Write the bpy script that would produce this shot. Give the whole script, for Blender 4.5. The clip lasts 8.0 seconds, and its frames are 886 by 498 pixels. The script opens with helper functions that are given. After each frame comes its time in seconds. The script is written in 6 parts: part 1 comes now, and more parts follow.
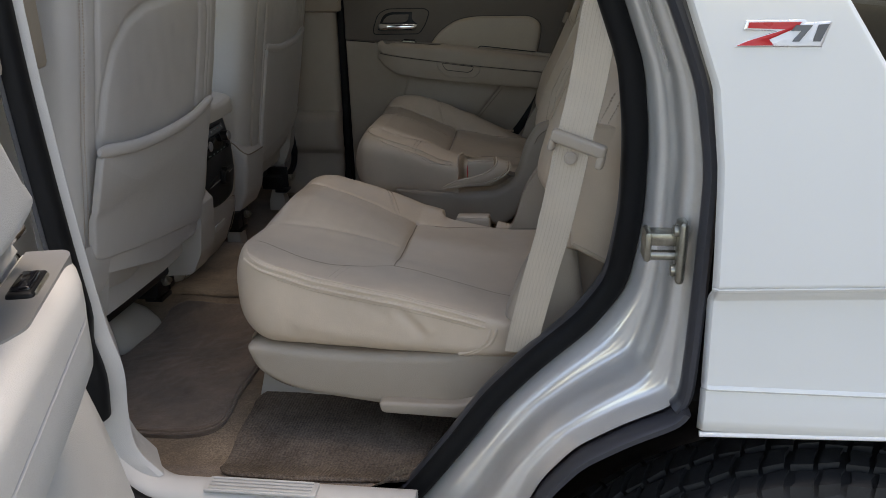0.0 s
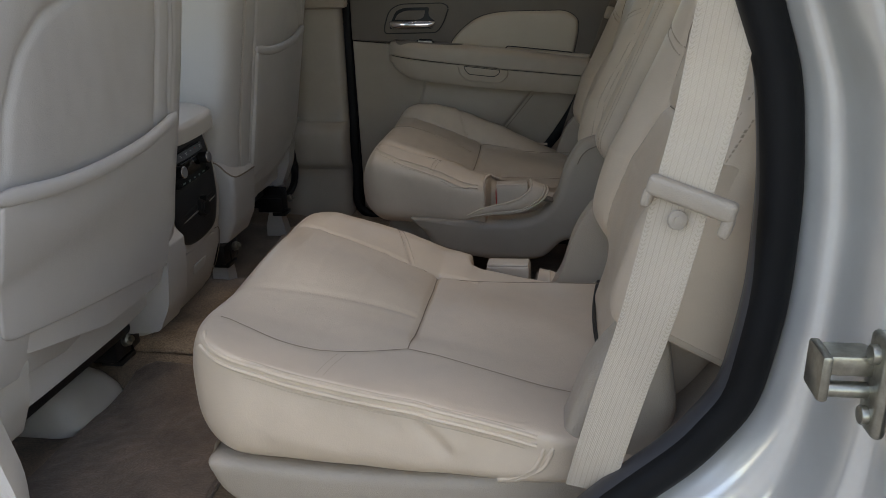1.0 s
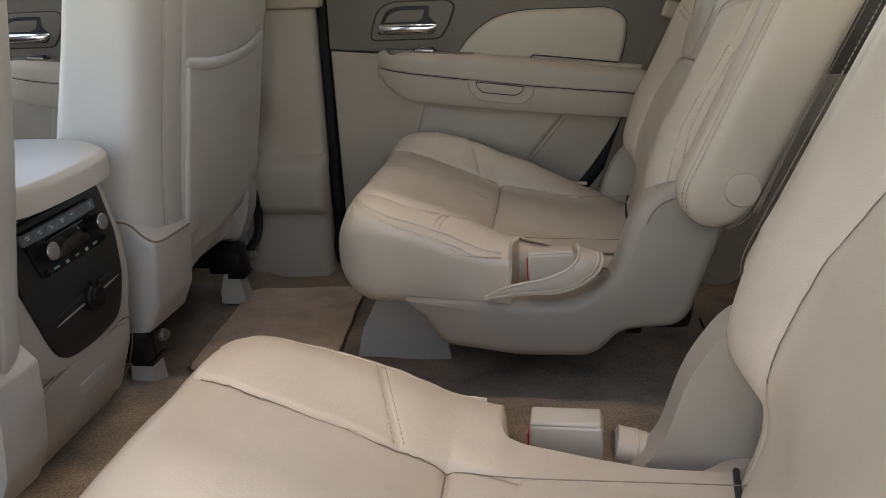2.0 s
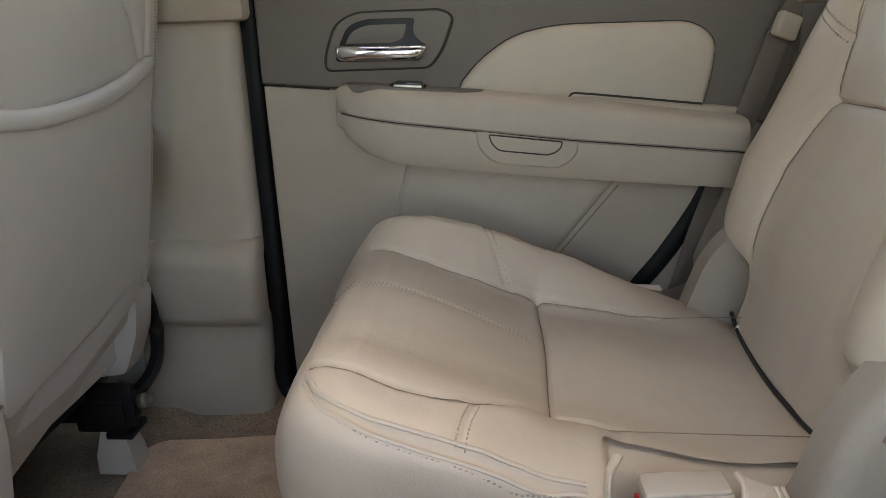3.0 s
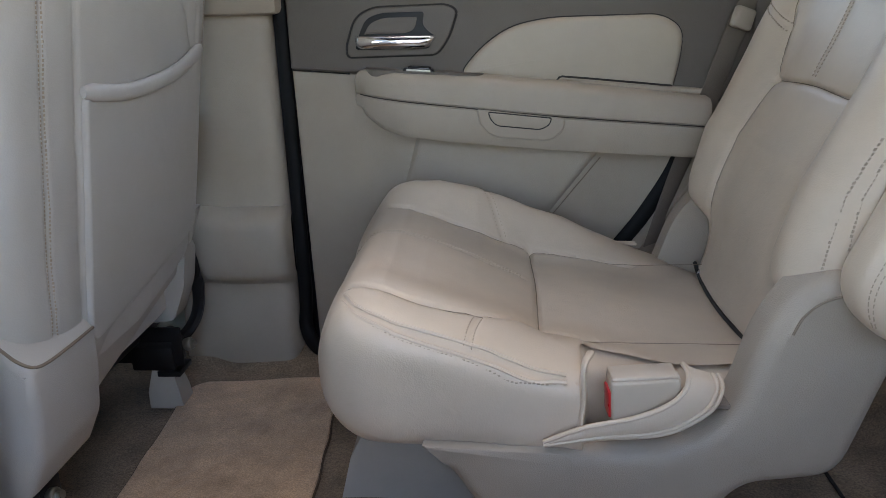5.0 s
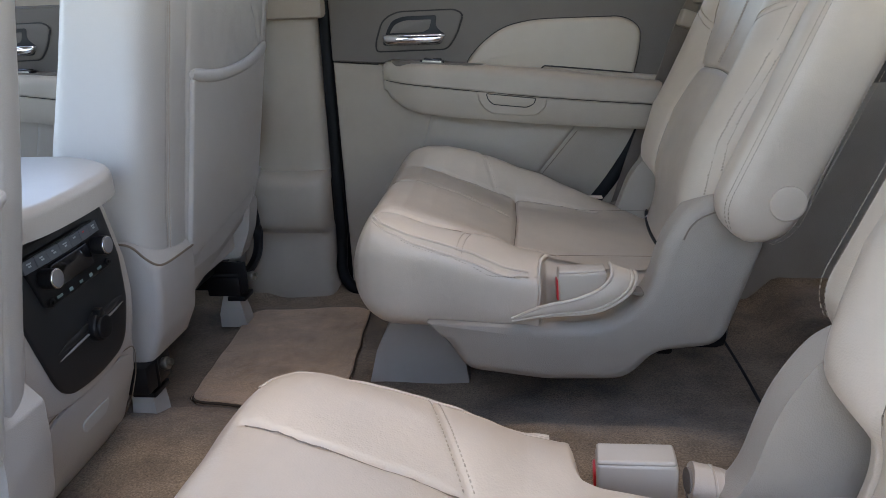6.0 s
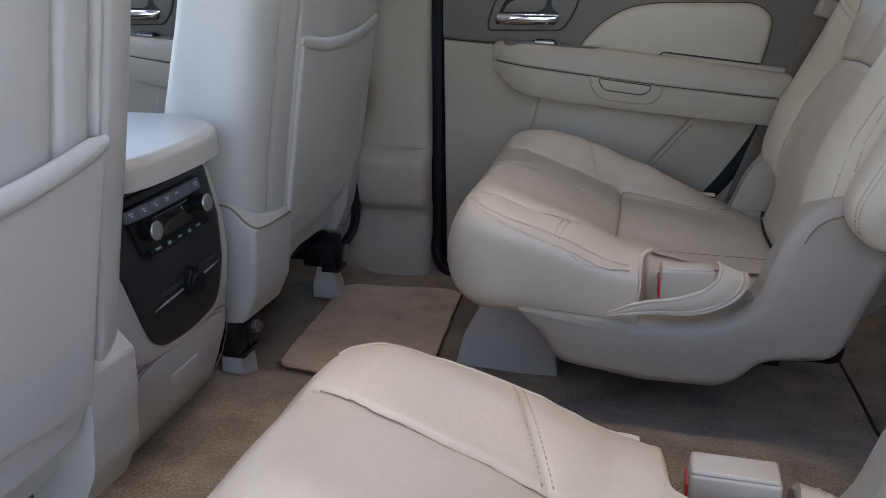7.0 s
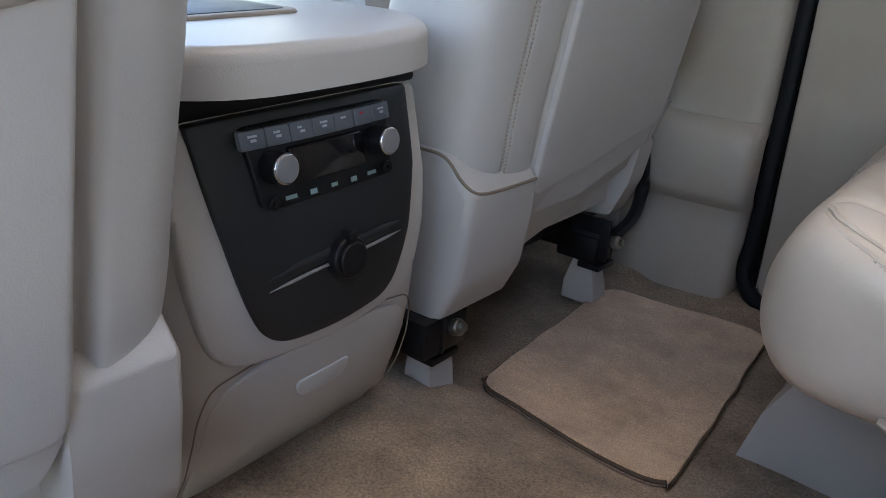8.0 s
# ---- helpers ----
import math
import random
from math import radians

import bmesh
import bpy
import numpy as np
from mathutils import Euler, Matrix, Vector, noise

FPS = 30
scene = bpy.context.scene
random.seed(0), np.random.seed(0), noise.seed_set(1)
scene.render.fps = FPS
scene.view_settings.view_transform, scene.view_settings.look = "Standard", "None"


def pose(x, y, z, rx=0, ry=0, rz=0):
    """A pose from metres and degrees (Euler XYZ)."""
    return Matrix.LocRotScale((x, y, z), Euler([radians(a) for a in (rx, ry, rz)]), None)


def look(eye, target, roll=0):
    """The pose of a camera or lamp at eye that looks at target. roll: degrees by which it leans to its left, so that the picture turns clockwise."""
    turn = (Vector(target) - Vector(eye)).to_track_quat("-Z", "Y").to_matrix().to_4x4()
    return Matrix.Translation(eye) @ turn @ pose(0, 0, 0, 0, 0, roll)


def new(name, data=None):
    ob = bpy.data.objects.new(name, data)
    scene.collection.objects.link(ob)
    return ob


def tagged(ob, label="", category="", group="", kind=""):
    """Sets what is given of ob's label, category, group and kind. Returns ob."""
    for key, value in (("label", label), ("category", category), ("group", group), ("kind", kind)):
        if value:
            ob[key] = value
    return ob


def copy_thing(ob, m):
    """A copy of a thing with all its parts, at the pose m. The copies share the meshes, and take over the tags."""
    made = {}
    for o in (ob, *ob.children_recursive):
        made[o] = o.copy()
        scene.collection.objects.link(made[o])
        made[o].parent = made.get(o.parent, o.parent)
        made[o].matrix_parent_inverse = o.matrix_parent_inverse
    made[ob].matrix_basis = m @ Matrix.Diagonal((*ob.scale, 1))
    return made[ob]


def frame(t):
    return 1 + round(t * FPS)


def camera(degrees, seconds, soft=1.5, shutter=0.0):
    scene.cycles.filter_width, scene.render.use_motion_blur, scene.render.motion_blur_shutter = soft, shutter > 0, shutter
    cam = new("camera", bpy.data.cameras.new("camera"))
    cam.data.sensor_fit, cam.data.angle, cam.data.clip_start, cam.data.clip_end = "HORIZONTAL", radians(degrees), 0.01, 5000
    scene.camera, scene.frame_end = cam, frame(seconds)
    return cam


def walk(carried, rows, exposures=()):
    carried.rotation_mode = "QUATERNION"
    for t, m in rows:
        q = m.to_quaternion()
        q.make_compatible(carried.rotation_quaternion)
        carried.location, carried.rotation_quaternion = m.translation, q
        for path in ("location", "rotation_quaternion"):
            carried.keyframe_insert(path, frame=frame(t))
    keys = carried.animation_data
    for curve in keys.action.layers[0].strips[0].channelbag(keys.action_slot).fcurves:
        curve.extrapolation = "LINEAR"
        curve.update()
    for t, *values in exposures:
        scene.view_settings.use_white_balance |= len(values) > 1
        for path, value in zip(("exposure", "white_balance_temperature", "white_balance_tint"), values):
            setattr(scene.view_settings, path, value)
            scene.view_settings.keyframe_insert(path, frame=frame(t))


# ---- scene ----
cam = camera(60.6, 8.0, soft=0.8)
PATH = [
    (0, (0.284, -1.775, 1.41), (0.059, 0.093, 0.73), -0.9),
    (0.5, (0.266, -1.648, 1.392), (0.021, 0.216, 0.711), -1.0),
    (1, (0.225, -1.429, 1.383), (-0.041, 0.433, 0.703), -1.5),
    (1.2, (0.208, -1.35, 1.378), (-0.062, 0.513, 0.703), -1.6),
    (2.3, (0.085, -0.709, 1.321), (-0.185, 1.165, 0.677), -2.5),
    (2.5, (0.032, -0.59, 1.335), (-0.184, 1.286, 0.678), -2.4),
    (3, (0.001, -0.305, 1.315), (-0.149, 1.591, 0.699), -1.9),
    (3.5, (-0.01, -0.141, 1.284), (-0.119, 1.767, 0.693), -1.8),
    (4, (-0.012, -0.134, 1.281), (-0.107, 1.774, 0.688), -1.8),
    (4.5, (-0.009, -0.245, 1.296), (-0.12, 1.655, 0.682), -1.9),
    (5, (-0.002, -0.49, 1.312), (-0.143, 1.406, 0.691), -1.9),
    (6.3, (0.08, -0.868, 1.321), (-0.181, 1.017, 0.705), -2.1),
    (6.5, (0.082, -0.867, 1.319), (-0.219, 1.011, 0.701), -1.8),
    (7, (0.063, -0.814, 1.297), (-0.402, 1.024, 0.661), -0.1),
    (7.5, (0.001, -0.613, 1.249), (-0.756, 1.108, 0.569), 2.3),
    (8, (-0.048, -0.424, 1.192), (-1.181, 1.053, 0.459), 3.9),
]
walk(cam, [(t, look(eye, target, roll)) for t, eye, target, roll in PATH],
     exposures=[(0.0, 1.74, 8700, 15), (0.5, 1.74, 8700, 15), (1.2, 2.42, 8800, 14), (2.3, 3.28, 9200, 16),
      (3.0, 3.55, 8700, 15), (5.0, 3.52, 7600, 15), (6.5, 3.3, 7300, 16), (7.5, 3.17, 7400, 16), (8.0, 3.5, 7400, 15)])

# ---- light ----
SUN_EL, SUN_AZ = 82.0, 45.0
world = bpy.data.worlds.new("daylight")
scene.world = world
world.use_nodes = True
wn = world.node_tree.nodes
sky = wn.new("ShaderNodeTexSky")
sky.sky_type = "NISHITA"
sky.sun_disc = False
sky.sun_elevation, sky.sun_rotation = radians(SUN_EL), radians(SUN_AZ)
sky.air_density, sky.dust_density, sky.ozone_density = 1.0, 0.8, 1.5
wn["Background"].inputs["Strength"].default_value = 0.13
world.node_tree.links.new(sky.outputs["Color"], wn["Background"].inputs["Color"])
sun_data = bpy.data.lights.new("sun", "SUN")
sun_data.energy, sun_data.angle, sun_data.color = 0.7, radians(30), (1.0, 0.97, 0.93)
sun = new("sun", sun_data)
sun.matrix_world = look((0.9, 0.9, 9.0), (0, 0, 0))


# ---- materials ----
def mat(name, color, rough=0.5, metal=0.0, spec=0.5, grain=0.0, grain_scale=400.0, mottle=0.12, mottle_scale=9.0, tint=None,
        coat=0.0, weave=None, rough_var=0.08, transmission=0.0, emit=None, sheen=0.0, voronoi=False,
        fleck=0.0, fleck_scale=260.0, crease=0.0):
    """A procedural surface: base colour broken up at two scales, uneven gloss, fine relief."""
    m = bpy.data.materials.new(name)
    m.use_nodes = True
    nt = m.node_tree
    N, L = nt.nodes, nt.links
    b = N["Principled BSDF"]
    b.inputs["Metallic"].default_value = metal
    b.inputs["Specular IOR Level"].default_value = spec
    b.inputs["Coat Weight"].default_value = coat
    b.inputs["Coat Roughness"].default_value = 0.06
    b.inputs["Transmission Weight"].default_value = transmission
    b.inputs["Sheen Weight"].default_value = sheen
    tc = N.new("ShaderNodeTexCoord")
    big = N.new("ShaderNodeTexNoise")
    big.inputs["Scale"].default_value = mottle_scale
    big.inputs["Detail"].default_value = 6
    big.inputs["Roughness"].default_value = 0.62
    L.new(tc.outputs["Object"], big.inputs["Vector"])
    ramp = N.new("ShaderNodeValToRGB")
    dark = [c * (1 - mottle) for c in color]
    light = [min(1, c * (1 + mottle)) for c in (tint or color)]
    ramp.color_ramp.elements[0].position, ramp.color_ramp.elements[1].position = 0.3, 0.7
    ramp.color_ramp.elements[0].color = (*dark, 1)
    ramp.color_ramp.elements[1].color = (*light, 1)
    L.new(big.outputs["Fac"], ramp.inputs["Fac"])
    colour = ramp.outputs["Color"]
    if fleck:
        fz = N.new("ShaderNodeTexNoise")
        fz.inputs["Scale"].default_value = fleck_scale
        fz.inputs["Detail"].default_value = 5
        fz.inputs["Roughness"].default_value = 0.75
        L.new(tc.outputs["Object"], fz.inputs["Vector"])
        fm = N.new("ShaderNodeMapRange")
        fm.inputs["From Min"].default_value, fm.inputs["From Max"].default_value = 0.33, 0.67
        fm.inputs["To Min"].default_value, fm.inputs["To Max"].default_value = 1 - fleck, 1 + fleck
        L.new(fz.outputs["Fac"], fm.inputs["Value"])
        mul = N.new("ShaderNodeVectorMath")
        mul.operation = "SCALE"
        L.new(colour, mul.inputs[0])
        L.new(fm.outputs["Result"], mul.inputs["Scale"])
        colour = mul.outputs["Vector"]
    L.new(colour, b.inputs["Base Color"])
    mr = N.new("ShaderNodeMapRange")
    mr.inputs["To Min"].default_value = max(0.02, rough - rough_var)
    mr.inputs["To Max"].default_value = min(1, rough + rough_var)
    mid = N.new("ShaderNodeTexNoise")
    mid.inputs["Scale"].default_value = mottle_scale * 4.3
    mid.inputs["Detail"].default_value = 4
    L.new(tc.outputs["Object"], mid.inputs["Vector"])
    L.new(mid.outputs["Fac"], mr.inputs["Value"])
    L.new(mr.outputs["Result"], b.inputs["Roughness"])
    if emit:
        b.inputs["Emission Color"].default_value = (*emit[:3], 1)
        b.inputs["Emission Strength"].default_value = emit[3]
    if grain or weave:
        bump = N.new("ShaderNodeBump")
        bump.inputs["Strength"].default_value = grain or weave[1]
        bump.inputs["Distance"].default_value = 0.001 if not weave else 0.0015
        if weave:
            wv = N.new("ShaderNodeTexWave")
            wv.bands_direction = weave[2]
            wv.inputs["Scale"].default_value = weave[0]
            wv.inputs["Distortion"].default_value = 1.2
            wv.inputs["Detail"].default_value = 2
            wv.inputs["Detail Scale"].default_value = 3
            L.new(tc.outputs["Object"], wv.inputs["Vector"])
            src = wv.outputs["Fac"]
            if grain:
                nz = N.new("ShaderNodeTexNoise")
                nz.inputs["Scale"].default_value = grain_scale
                L.new(tc.outputs["Object"], nz.inputs["Vector"])
                ad = N.new("ShaderNodeMath")
                ad.operation = "ADD"
                L.new(src, ad.inputs[0])
                L.new(nz.outputs["Fac"], ad.inputs[1])
                src = ad.outputs[0]
        elif voronoi:
            vo = N.new("ShaderNodeTexVoronoi")
            vo.inputs["Scale"].default_value = grain_scale
            L.new(tc.outputs["Object"], vo.inputs["Vector"])
            src = vo.outputs["Distance"]
        else:
            nz = N.new("ShaderNodeTexNoise")
            nz.inputs["Scale"].default_value = grain_scale
            nz.inputs["Detail"].default_value = 3
            L.new(tc.outputs["Object"], nz.inputs["Vector"])
            src = nz.outputs["Fac"]
        L.new(src, bump.inputs["Height"])
        L.new(bump.outputs["Normal"], b.inputs["Normal"])
        if crease:
            cz = N.new("ShaderNodeTexNoise")
            cz.inputs["Scale"].default_value = 34.0
            cz.inputs["Detail"].default_value = 5
            cz.inputs["Roughness"].default_value = 0.6
            cz.inputs["Distortion"].default_value = 0.8
            L.new(tc.outputs["Object"], cz.inputs["Vector"])
            b2 = N.new("ShaderNodeBump")
            b2.inputs["Strength"].default_value = crease
            b2.inputs["Distance"].default_value = 0.004
            L.new(cz.outputs["Fac"], b2.inputs["Height"])
            L.new(b2.outputs["Normal"], bump.inputs["Normal"])
    return m


LEATHER = mat("seat leather", (0.54, 0.438, 0.336), 0.38, grain=0.13, grain_scale=560, mottle=0.08, mottle_scale=5, voronoi=True, tint=(0.575, 0.458, 0.346), crease=0.18, rough_var=0.1)
LEATHER_BACK = mat("front seat vinyl", (0.52, 0.485, 0.45), 0.37, grain=0.12, grain_scale=560, mottle=0.05, mottle_scale=4, voronoi=True, crease=0.14, rough_var=0.1)
GAP = mat("dark gap", (0.022, 0.02, 0.018), 0.8)
PLATE = mat("grey switch plate", (0.19, 0.186, 0.178), 0.5, grain=0.2, grain_scale=700, mottle=0.05)
THREAD = mat("stitching thread", (0.41, 0.33, 0.25), 0.8, mottle=0.1)
SEAM = mat("seam cord", (0.22, 0.172, 0.128), 0.8)
BUCKLE = mat("pale buckle plastic", (0.47, 0.39, 0.305), 0.36, grain=0.08, grain_scale=800, mottle=0.04)
SKIRT = mat("tan moulded seat plastic", (0.355, 0.295, 0.233), 0.46, grain=0.3, grain_scale=700, mottle=0.05, voronoi=True, rough_var=0.1)
TRIM = mat("tan moulded trim", (0.352, 0.293, 0.231), 0.5, grain=0.3, grain_scale=700, mottle=0.05, voronoi=True, rough_var=0.1)
PILLAR = mat("pale tan pillar trim", (0.365, 0.306, 0.244), 0.5, grain=0.3, grain_scale=700, mottle=0.05, voronoi=True)
# Paler, greyer trim copy: skylight on the doorway side put into the colour.
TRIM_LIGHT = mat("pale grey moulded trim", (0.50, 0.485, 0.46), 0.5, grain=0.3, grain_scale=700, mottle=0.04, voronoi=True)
TRIM_DARK = mat("dark taupe moulded trim", (0.118, 0.099, 0.083), 0.55, grain=0.3, grain_scale=750, mottle=0.05, voronoi=True)
INSERT = mat("door insert vinyl", (0.37, 0.31, 0.242), 0.45, grain=0.14, grain_scale=640, mottle=0.05, voronoi=True)
CARPET = mat("brown carpet", (0.192, 0.137, 0.092), 0.95, spec=0.1, grain=1.0, grain_scale=300, mottle=0.3, mottle_scale=9, rough_var=0.04, sheen=0.2, tint=(0.255, 0.185, 0.125), fleck=0.5, fleck_scale=330)
MAT_PILE = mat("tan mat pile", (0.50, 0.345, 0.228), 0.95, spec=0.1, grain=1.0, grain_scale=380, mottle=0.30, mottle_scale=10, rough_var=0.04, sheen=0.3, fleck=0.36, fleck_scale=420)
MAT_BROWN = mat("brown mat pile", (0.175, 0.125, 0.092), 0.95, spec=0.1, grain=1.0, grain_scale=380, mottle=0.3, mottle_scale=13, rough_var=0.04, sheen=0.3, fleck=0.42, fleck_scale=420)
# Dark brown for the shadow along the tan mat's lifted edge.
MAT_EDGE_SHADE = mat("mat binding", (0.10, 0.072, 0.052), 0.9, spec=0.1, grain=0.8, grain_scale=500, mottle=0.3, mottle_scale=20)
RIBBED = mat("ribbed carpet", (0.155, 0.122, 0.095), 0.95, spec=0.1, grain=0.6, grain_scale=500, mottle=0.3, mottle_scale=12, weave=(60.0, 1.0, "X"), rough_var=0.04, fleck=0.45, fleck_scale=240)
PAINT = mat("white body paint", (0.79, 0.785, 0.745), 0.16, mottle=0.015, coat=0.6, rough_var=0.03, mottle_scale=3)
JAMB_PAINT = mat("pearl jamb paint", (0.72, 0.71, 0.675), 0.24, metal=0.5, mottle=0.05, coat=0.5, rough_var=0.06, mottle_scale=16)
RUBBER = mat("black rubber", (0.007, 0.0073, 0.008), 0.55, spec=0.15, grain=0.15, grain_scale=300, mottle=0.2)
SEAL_EDGE = mat("dark slate rubber", (0.036, 0.038, 0.045), 0.36, mottle=0.15)
BLACK = mat("black plastic", (0.008, 0.008, 0.009), 0.42, spec=0.25, grain=0.12, grain_scale=700, mottle=0.1)
KNOB = mat("satin grey knob", (0.30, 0.30, 0.31), 0.4, metal=0.6, mottle=0.03)
PANEL_BLACK = mat("charcoal panel", (0.013, 0.0145, 0.016), 0.45, grain=0.2, grain_scale=900, mottle=0.1)
GLOSS_BLACK = mat("glossy display", (0.006, 0.006, 0.008), 0.08, mottle=0.05, rough_var=0.02)
CHROME = mat("chrome", (0.82, 0.82, 0.84), 0.07, metal=1.0, mottle=0.02, rough_var=0.03)
SATIN = mat("satin silver", (0.75, 0.75, 0.76), 0.28, metal=1.0, mottle=0.03)
STEEL = mat("zinc steel", (0.34, 0.33, 0.28), 0.32, metal=0.9, mottle=0.3, mottle_scale=60, grain=0.2, grain_scale=200)
CONSOLE = mat("console plastic", (0.46, 0.425, 0.385), 0.5, grain=0.2, grain_scale=750, mottle=0.03, voronoi=True)
LID = mat("console lid vinyl", (0.46, 0.425, 0.385), 0.33, grain=0.12, grain_scale=600, mottle=0.04, voronoi=True, rough_var=0.015)
GREY_FOOT = mat("grey foot cover", (0.42, 0.38, 0.33), 0.55, grain=0.2, grain_scale=700, mottle=0.06)
WEBBING = mat("seat belt webbing", (0.53, 0.45, 0.355), 0.72, weave=(420.0, 0.35, "DIAGONAL"), fleck=0.06, fleck_scale=900, mottle=0.06, spec=0.2)
WEBBING_ROW = mat("webbing thread", (0.455, 0.385, 0.303), 0.8, mottle=0.15, spec=0.2)
# Darker copy of the belt webbing, with shade put into its colour.
WEBBING_SHADED = mat("shaded webbing", (0.20, 0.165, 0.135), 0.8, weave=(420.0, 0.35, "DIAGONAL"), mottle=0.08, spec=0.2)
RED = mat("red enamel", (0.55, 0.02, 0.025), 0.3, mottle=0.1)
WHITE_EN = mat("white enamel", (0.8, 0.8, 0.8), 0.3, mottle=0.03)
GREY_EN = mat("grey enamel", (0.12, 0.125, 0.13), 0.3, mottle=0.05)
ICON = mat("pale icon print", (0.42, 0.45, 0.47), 0.5)
ICON_GREEN = mat("green lit icon", (0.13, 0.18, 0.19), 0.5, emit=(0.35, 0.75, 0.75, 0.004))
BUTTON = mat("grey button", (0.11, 0.12, 0.135), 0.45, mottle=0.06)
TYRE = mat("tyre rubber", (0.018, 0.018, 0.018), 0.75, grain=0.4, grain_scale=160, mottle=0.3, mottle_scale=25)


def tinted_glass(name, color):
    m = bpy.data.materials.new(name)
    m.use_nodes = True
    N, L = m.node_tree.nodes, m.node_tree.links
    N.remove(N["Principled BSDF"])
    t, g, f, mx = N.new("ShaderNodeBsdfTransparent"), N.new("ShaderNodeBsdfGlossy"), N.new("ShaderNodeFresnel"), N.new("ShaderNodeMixShader")
    t.inputs["Color"].default_value = (*color, 1)
    g.inputs["Roughness"].default_value = 0.02
    L.new(f.outputs[0], mx.inputs[0])
    L.new(t.outputs[0], mx.inputs[1])
    L.new(g.outputs[0], mx.inputs[2])
    L.new(mx.outputs[0], N["Material Output"].inputs["Surface"])
    return m


TINTED = tinted_glass("tinted side glass", (0.40, 0.38, 0.34))
# Rear glass, its pale bronze picked to send warm daylight into the cabin.
REAR = tinted_glass("bronze cabin glass", (0.80, 0.72, 0.60))
FRONT = tinted_glass("clear front glass", (0.84, 0.88, 0.87))
# Glass of the added roof opening; its tint sets the light from above.
ADDED_ROOF_GLASS = tinted_glass("tinted roof glass", (0.40, 0.40, 0.395))
HEADLINER = mat("headliner cloth", (0.56, 0.52, 0.455), 0.9, spec=0.1, grain=0.4, grain_scale=500, mottle=0.05)
ASPHALT = mat("asphalt", (0.14, 0.137, 0.13), 0.85, grain=1.0, grain_scale=90, mottle=0.3, mottle_scale=2.5)




# ---- mesh helpers ----
def mesh_of(name, verts, faces, material, smooth=True, angle=40):
    me = bpy.data.meshes.new(name)
    me.from_pydata([tuple(map(float, v)) for v in verts], [], [tuple(int(i) for i in f) for f in faces])
    me.validate()
    me.materials.append(material)
    if smooth:
        me.shade_smooth()
        me.set_sharp_from_angle(angle=radians(angle))
    return me


def add(name, verts, faces, material, parent=None, label="", smooth=True, angle=40, fix=True):
    """One mesh object, under a thing or on its own."""
    me = mesh_of(name, verts, faces, material, smooth, angle)
    if fix:
        bm = bmesh.new()
        bm.from_mesh(me)
        bmesh.ops.recalc_face_normals(bm, faces=bm.faces)
        bm.to_mesh(me)
        bm.free()
        if smooth:
            me.set_sharp_from_angle(angle=radians(angle))
    ob = new(name, me)
    if parent:
        ob.parent = parent
    return tagged(ob, label=label)


def part(name, bm, material, parent, label="", angle=40):
    bmesh.ops.recalc_face_normals(bm, faces=bm.faces)
    me = bpy.data.meshes.new(name)
    bm.to_mesh(me)
    bm.free()
    me.materials.append(material)
    me.shade_smooth()
    me.set_sharp_from_angle(angle=radians(angle))
    ob = new(name, me)
    if parent:
        ob.parent = parent
    return tagged(ob, label=label)


def thing(name, label, category, group="", at=(0, 0, 0), kind=""):
    ob = new(name)
    ob.empty_display_size = 0.05
    ob.location = at
    return tagged(ob, label=label, category=category, group=group, kind=kind)


def block(bm, x0, x1, y0, y1, z0, z1, r=0.004, seg=2, m=None):
    """A box with rounded edges, added to bm."""
    made = bmesh.ops.create_cube(bm, size=1.0)["verts"]
    for v in made:
        v.co = Vector(((x0 + x1) / 2 + v.co.x * (x1 - x0), (y0 + y1) / 2 + v.co.y * (y1 - y0), (z0 + z1) / 2 + v.co.z * (z1 - z0)))
    if r:
        edges = list({e for v in made for e in v.link_edges})
        out = bmesh.ops.bevel(bm, geom=edges, offset=min(r, 0.49 * min(x1 - x0, y1 - y0, z1 - z0)), segments=seg, affect="EDGES", profile=0.5)
        made = list({v for f in out["faces"] for v in f.verts} | {v for v in made if v.is_valid})
    if m is not None:
        bmesh.ops.transform(bm, matrix=m, verts=made)
    return bm


def disc(bm, centre, axis, radius, depth, seg=24, r=0.0):
    """A short cylinder along axis, with a rounded front edge."""
    made = bmesh.ops.create_cone(bm, cap_ends=True, segments=seg, radius1=radius, radius2=radius, depth=depth)["verts"]
    if r:
        edges = [e for e in {e for v in made for e in v.link_edges} if all(len(f.verts) > 4 for f in e.link_faces if len(f.verts) != 4) and any(len(f.verts) > 4 for f in e.link_faces)]
        out = bmesh.ops.bevel(bm, geom=edges, offset=r, segments=3, affect="EDGES", profile=0.5)
        made = list({v for f in out["faces"] for v in f.verts} | {v for v in made if v.is_valid})
    q = Vector((0, 0, 1)).rotation_difference(Vector(axis).normalized()).to_matrix().to_4x4()
    bmesh.ops.transform(bm, matrix=Matrix.Translation(centre) @ q, verts=made)
    return bm


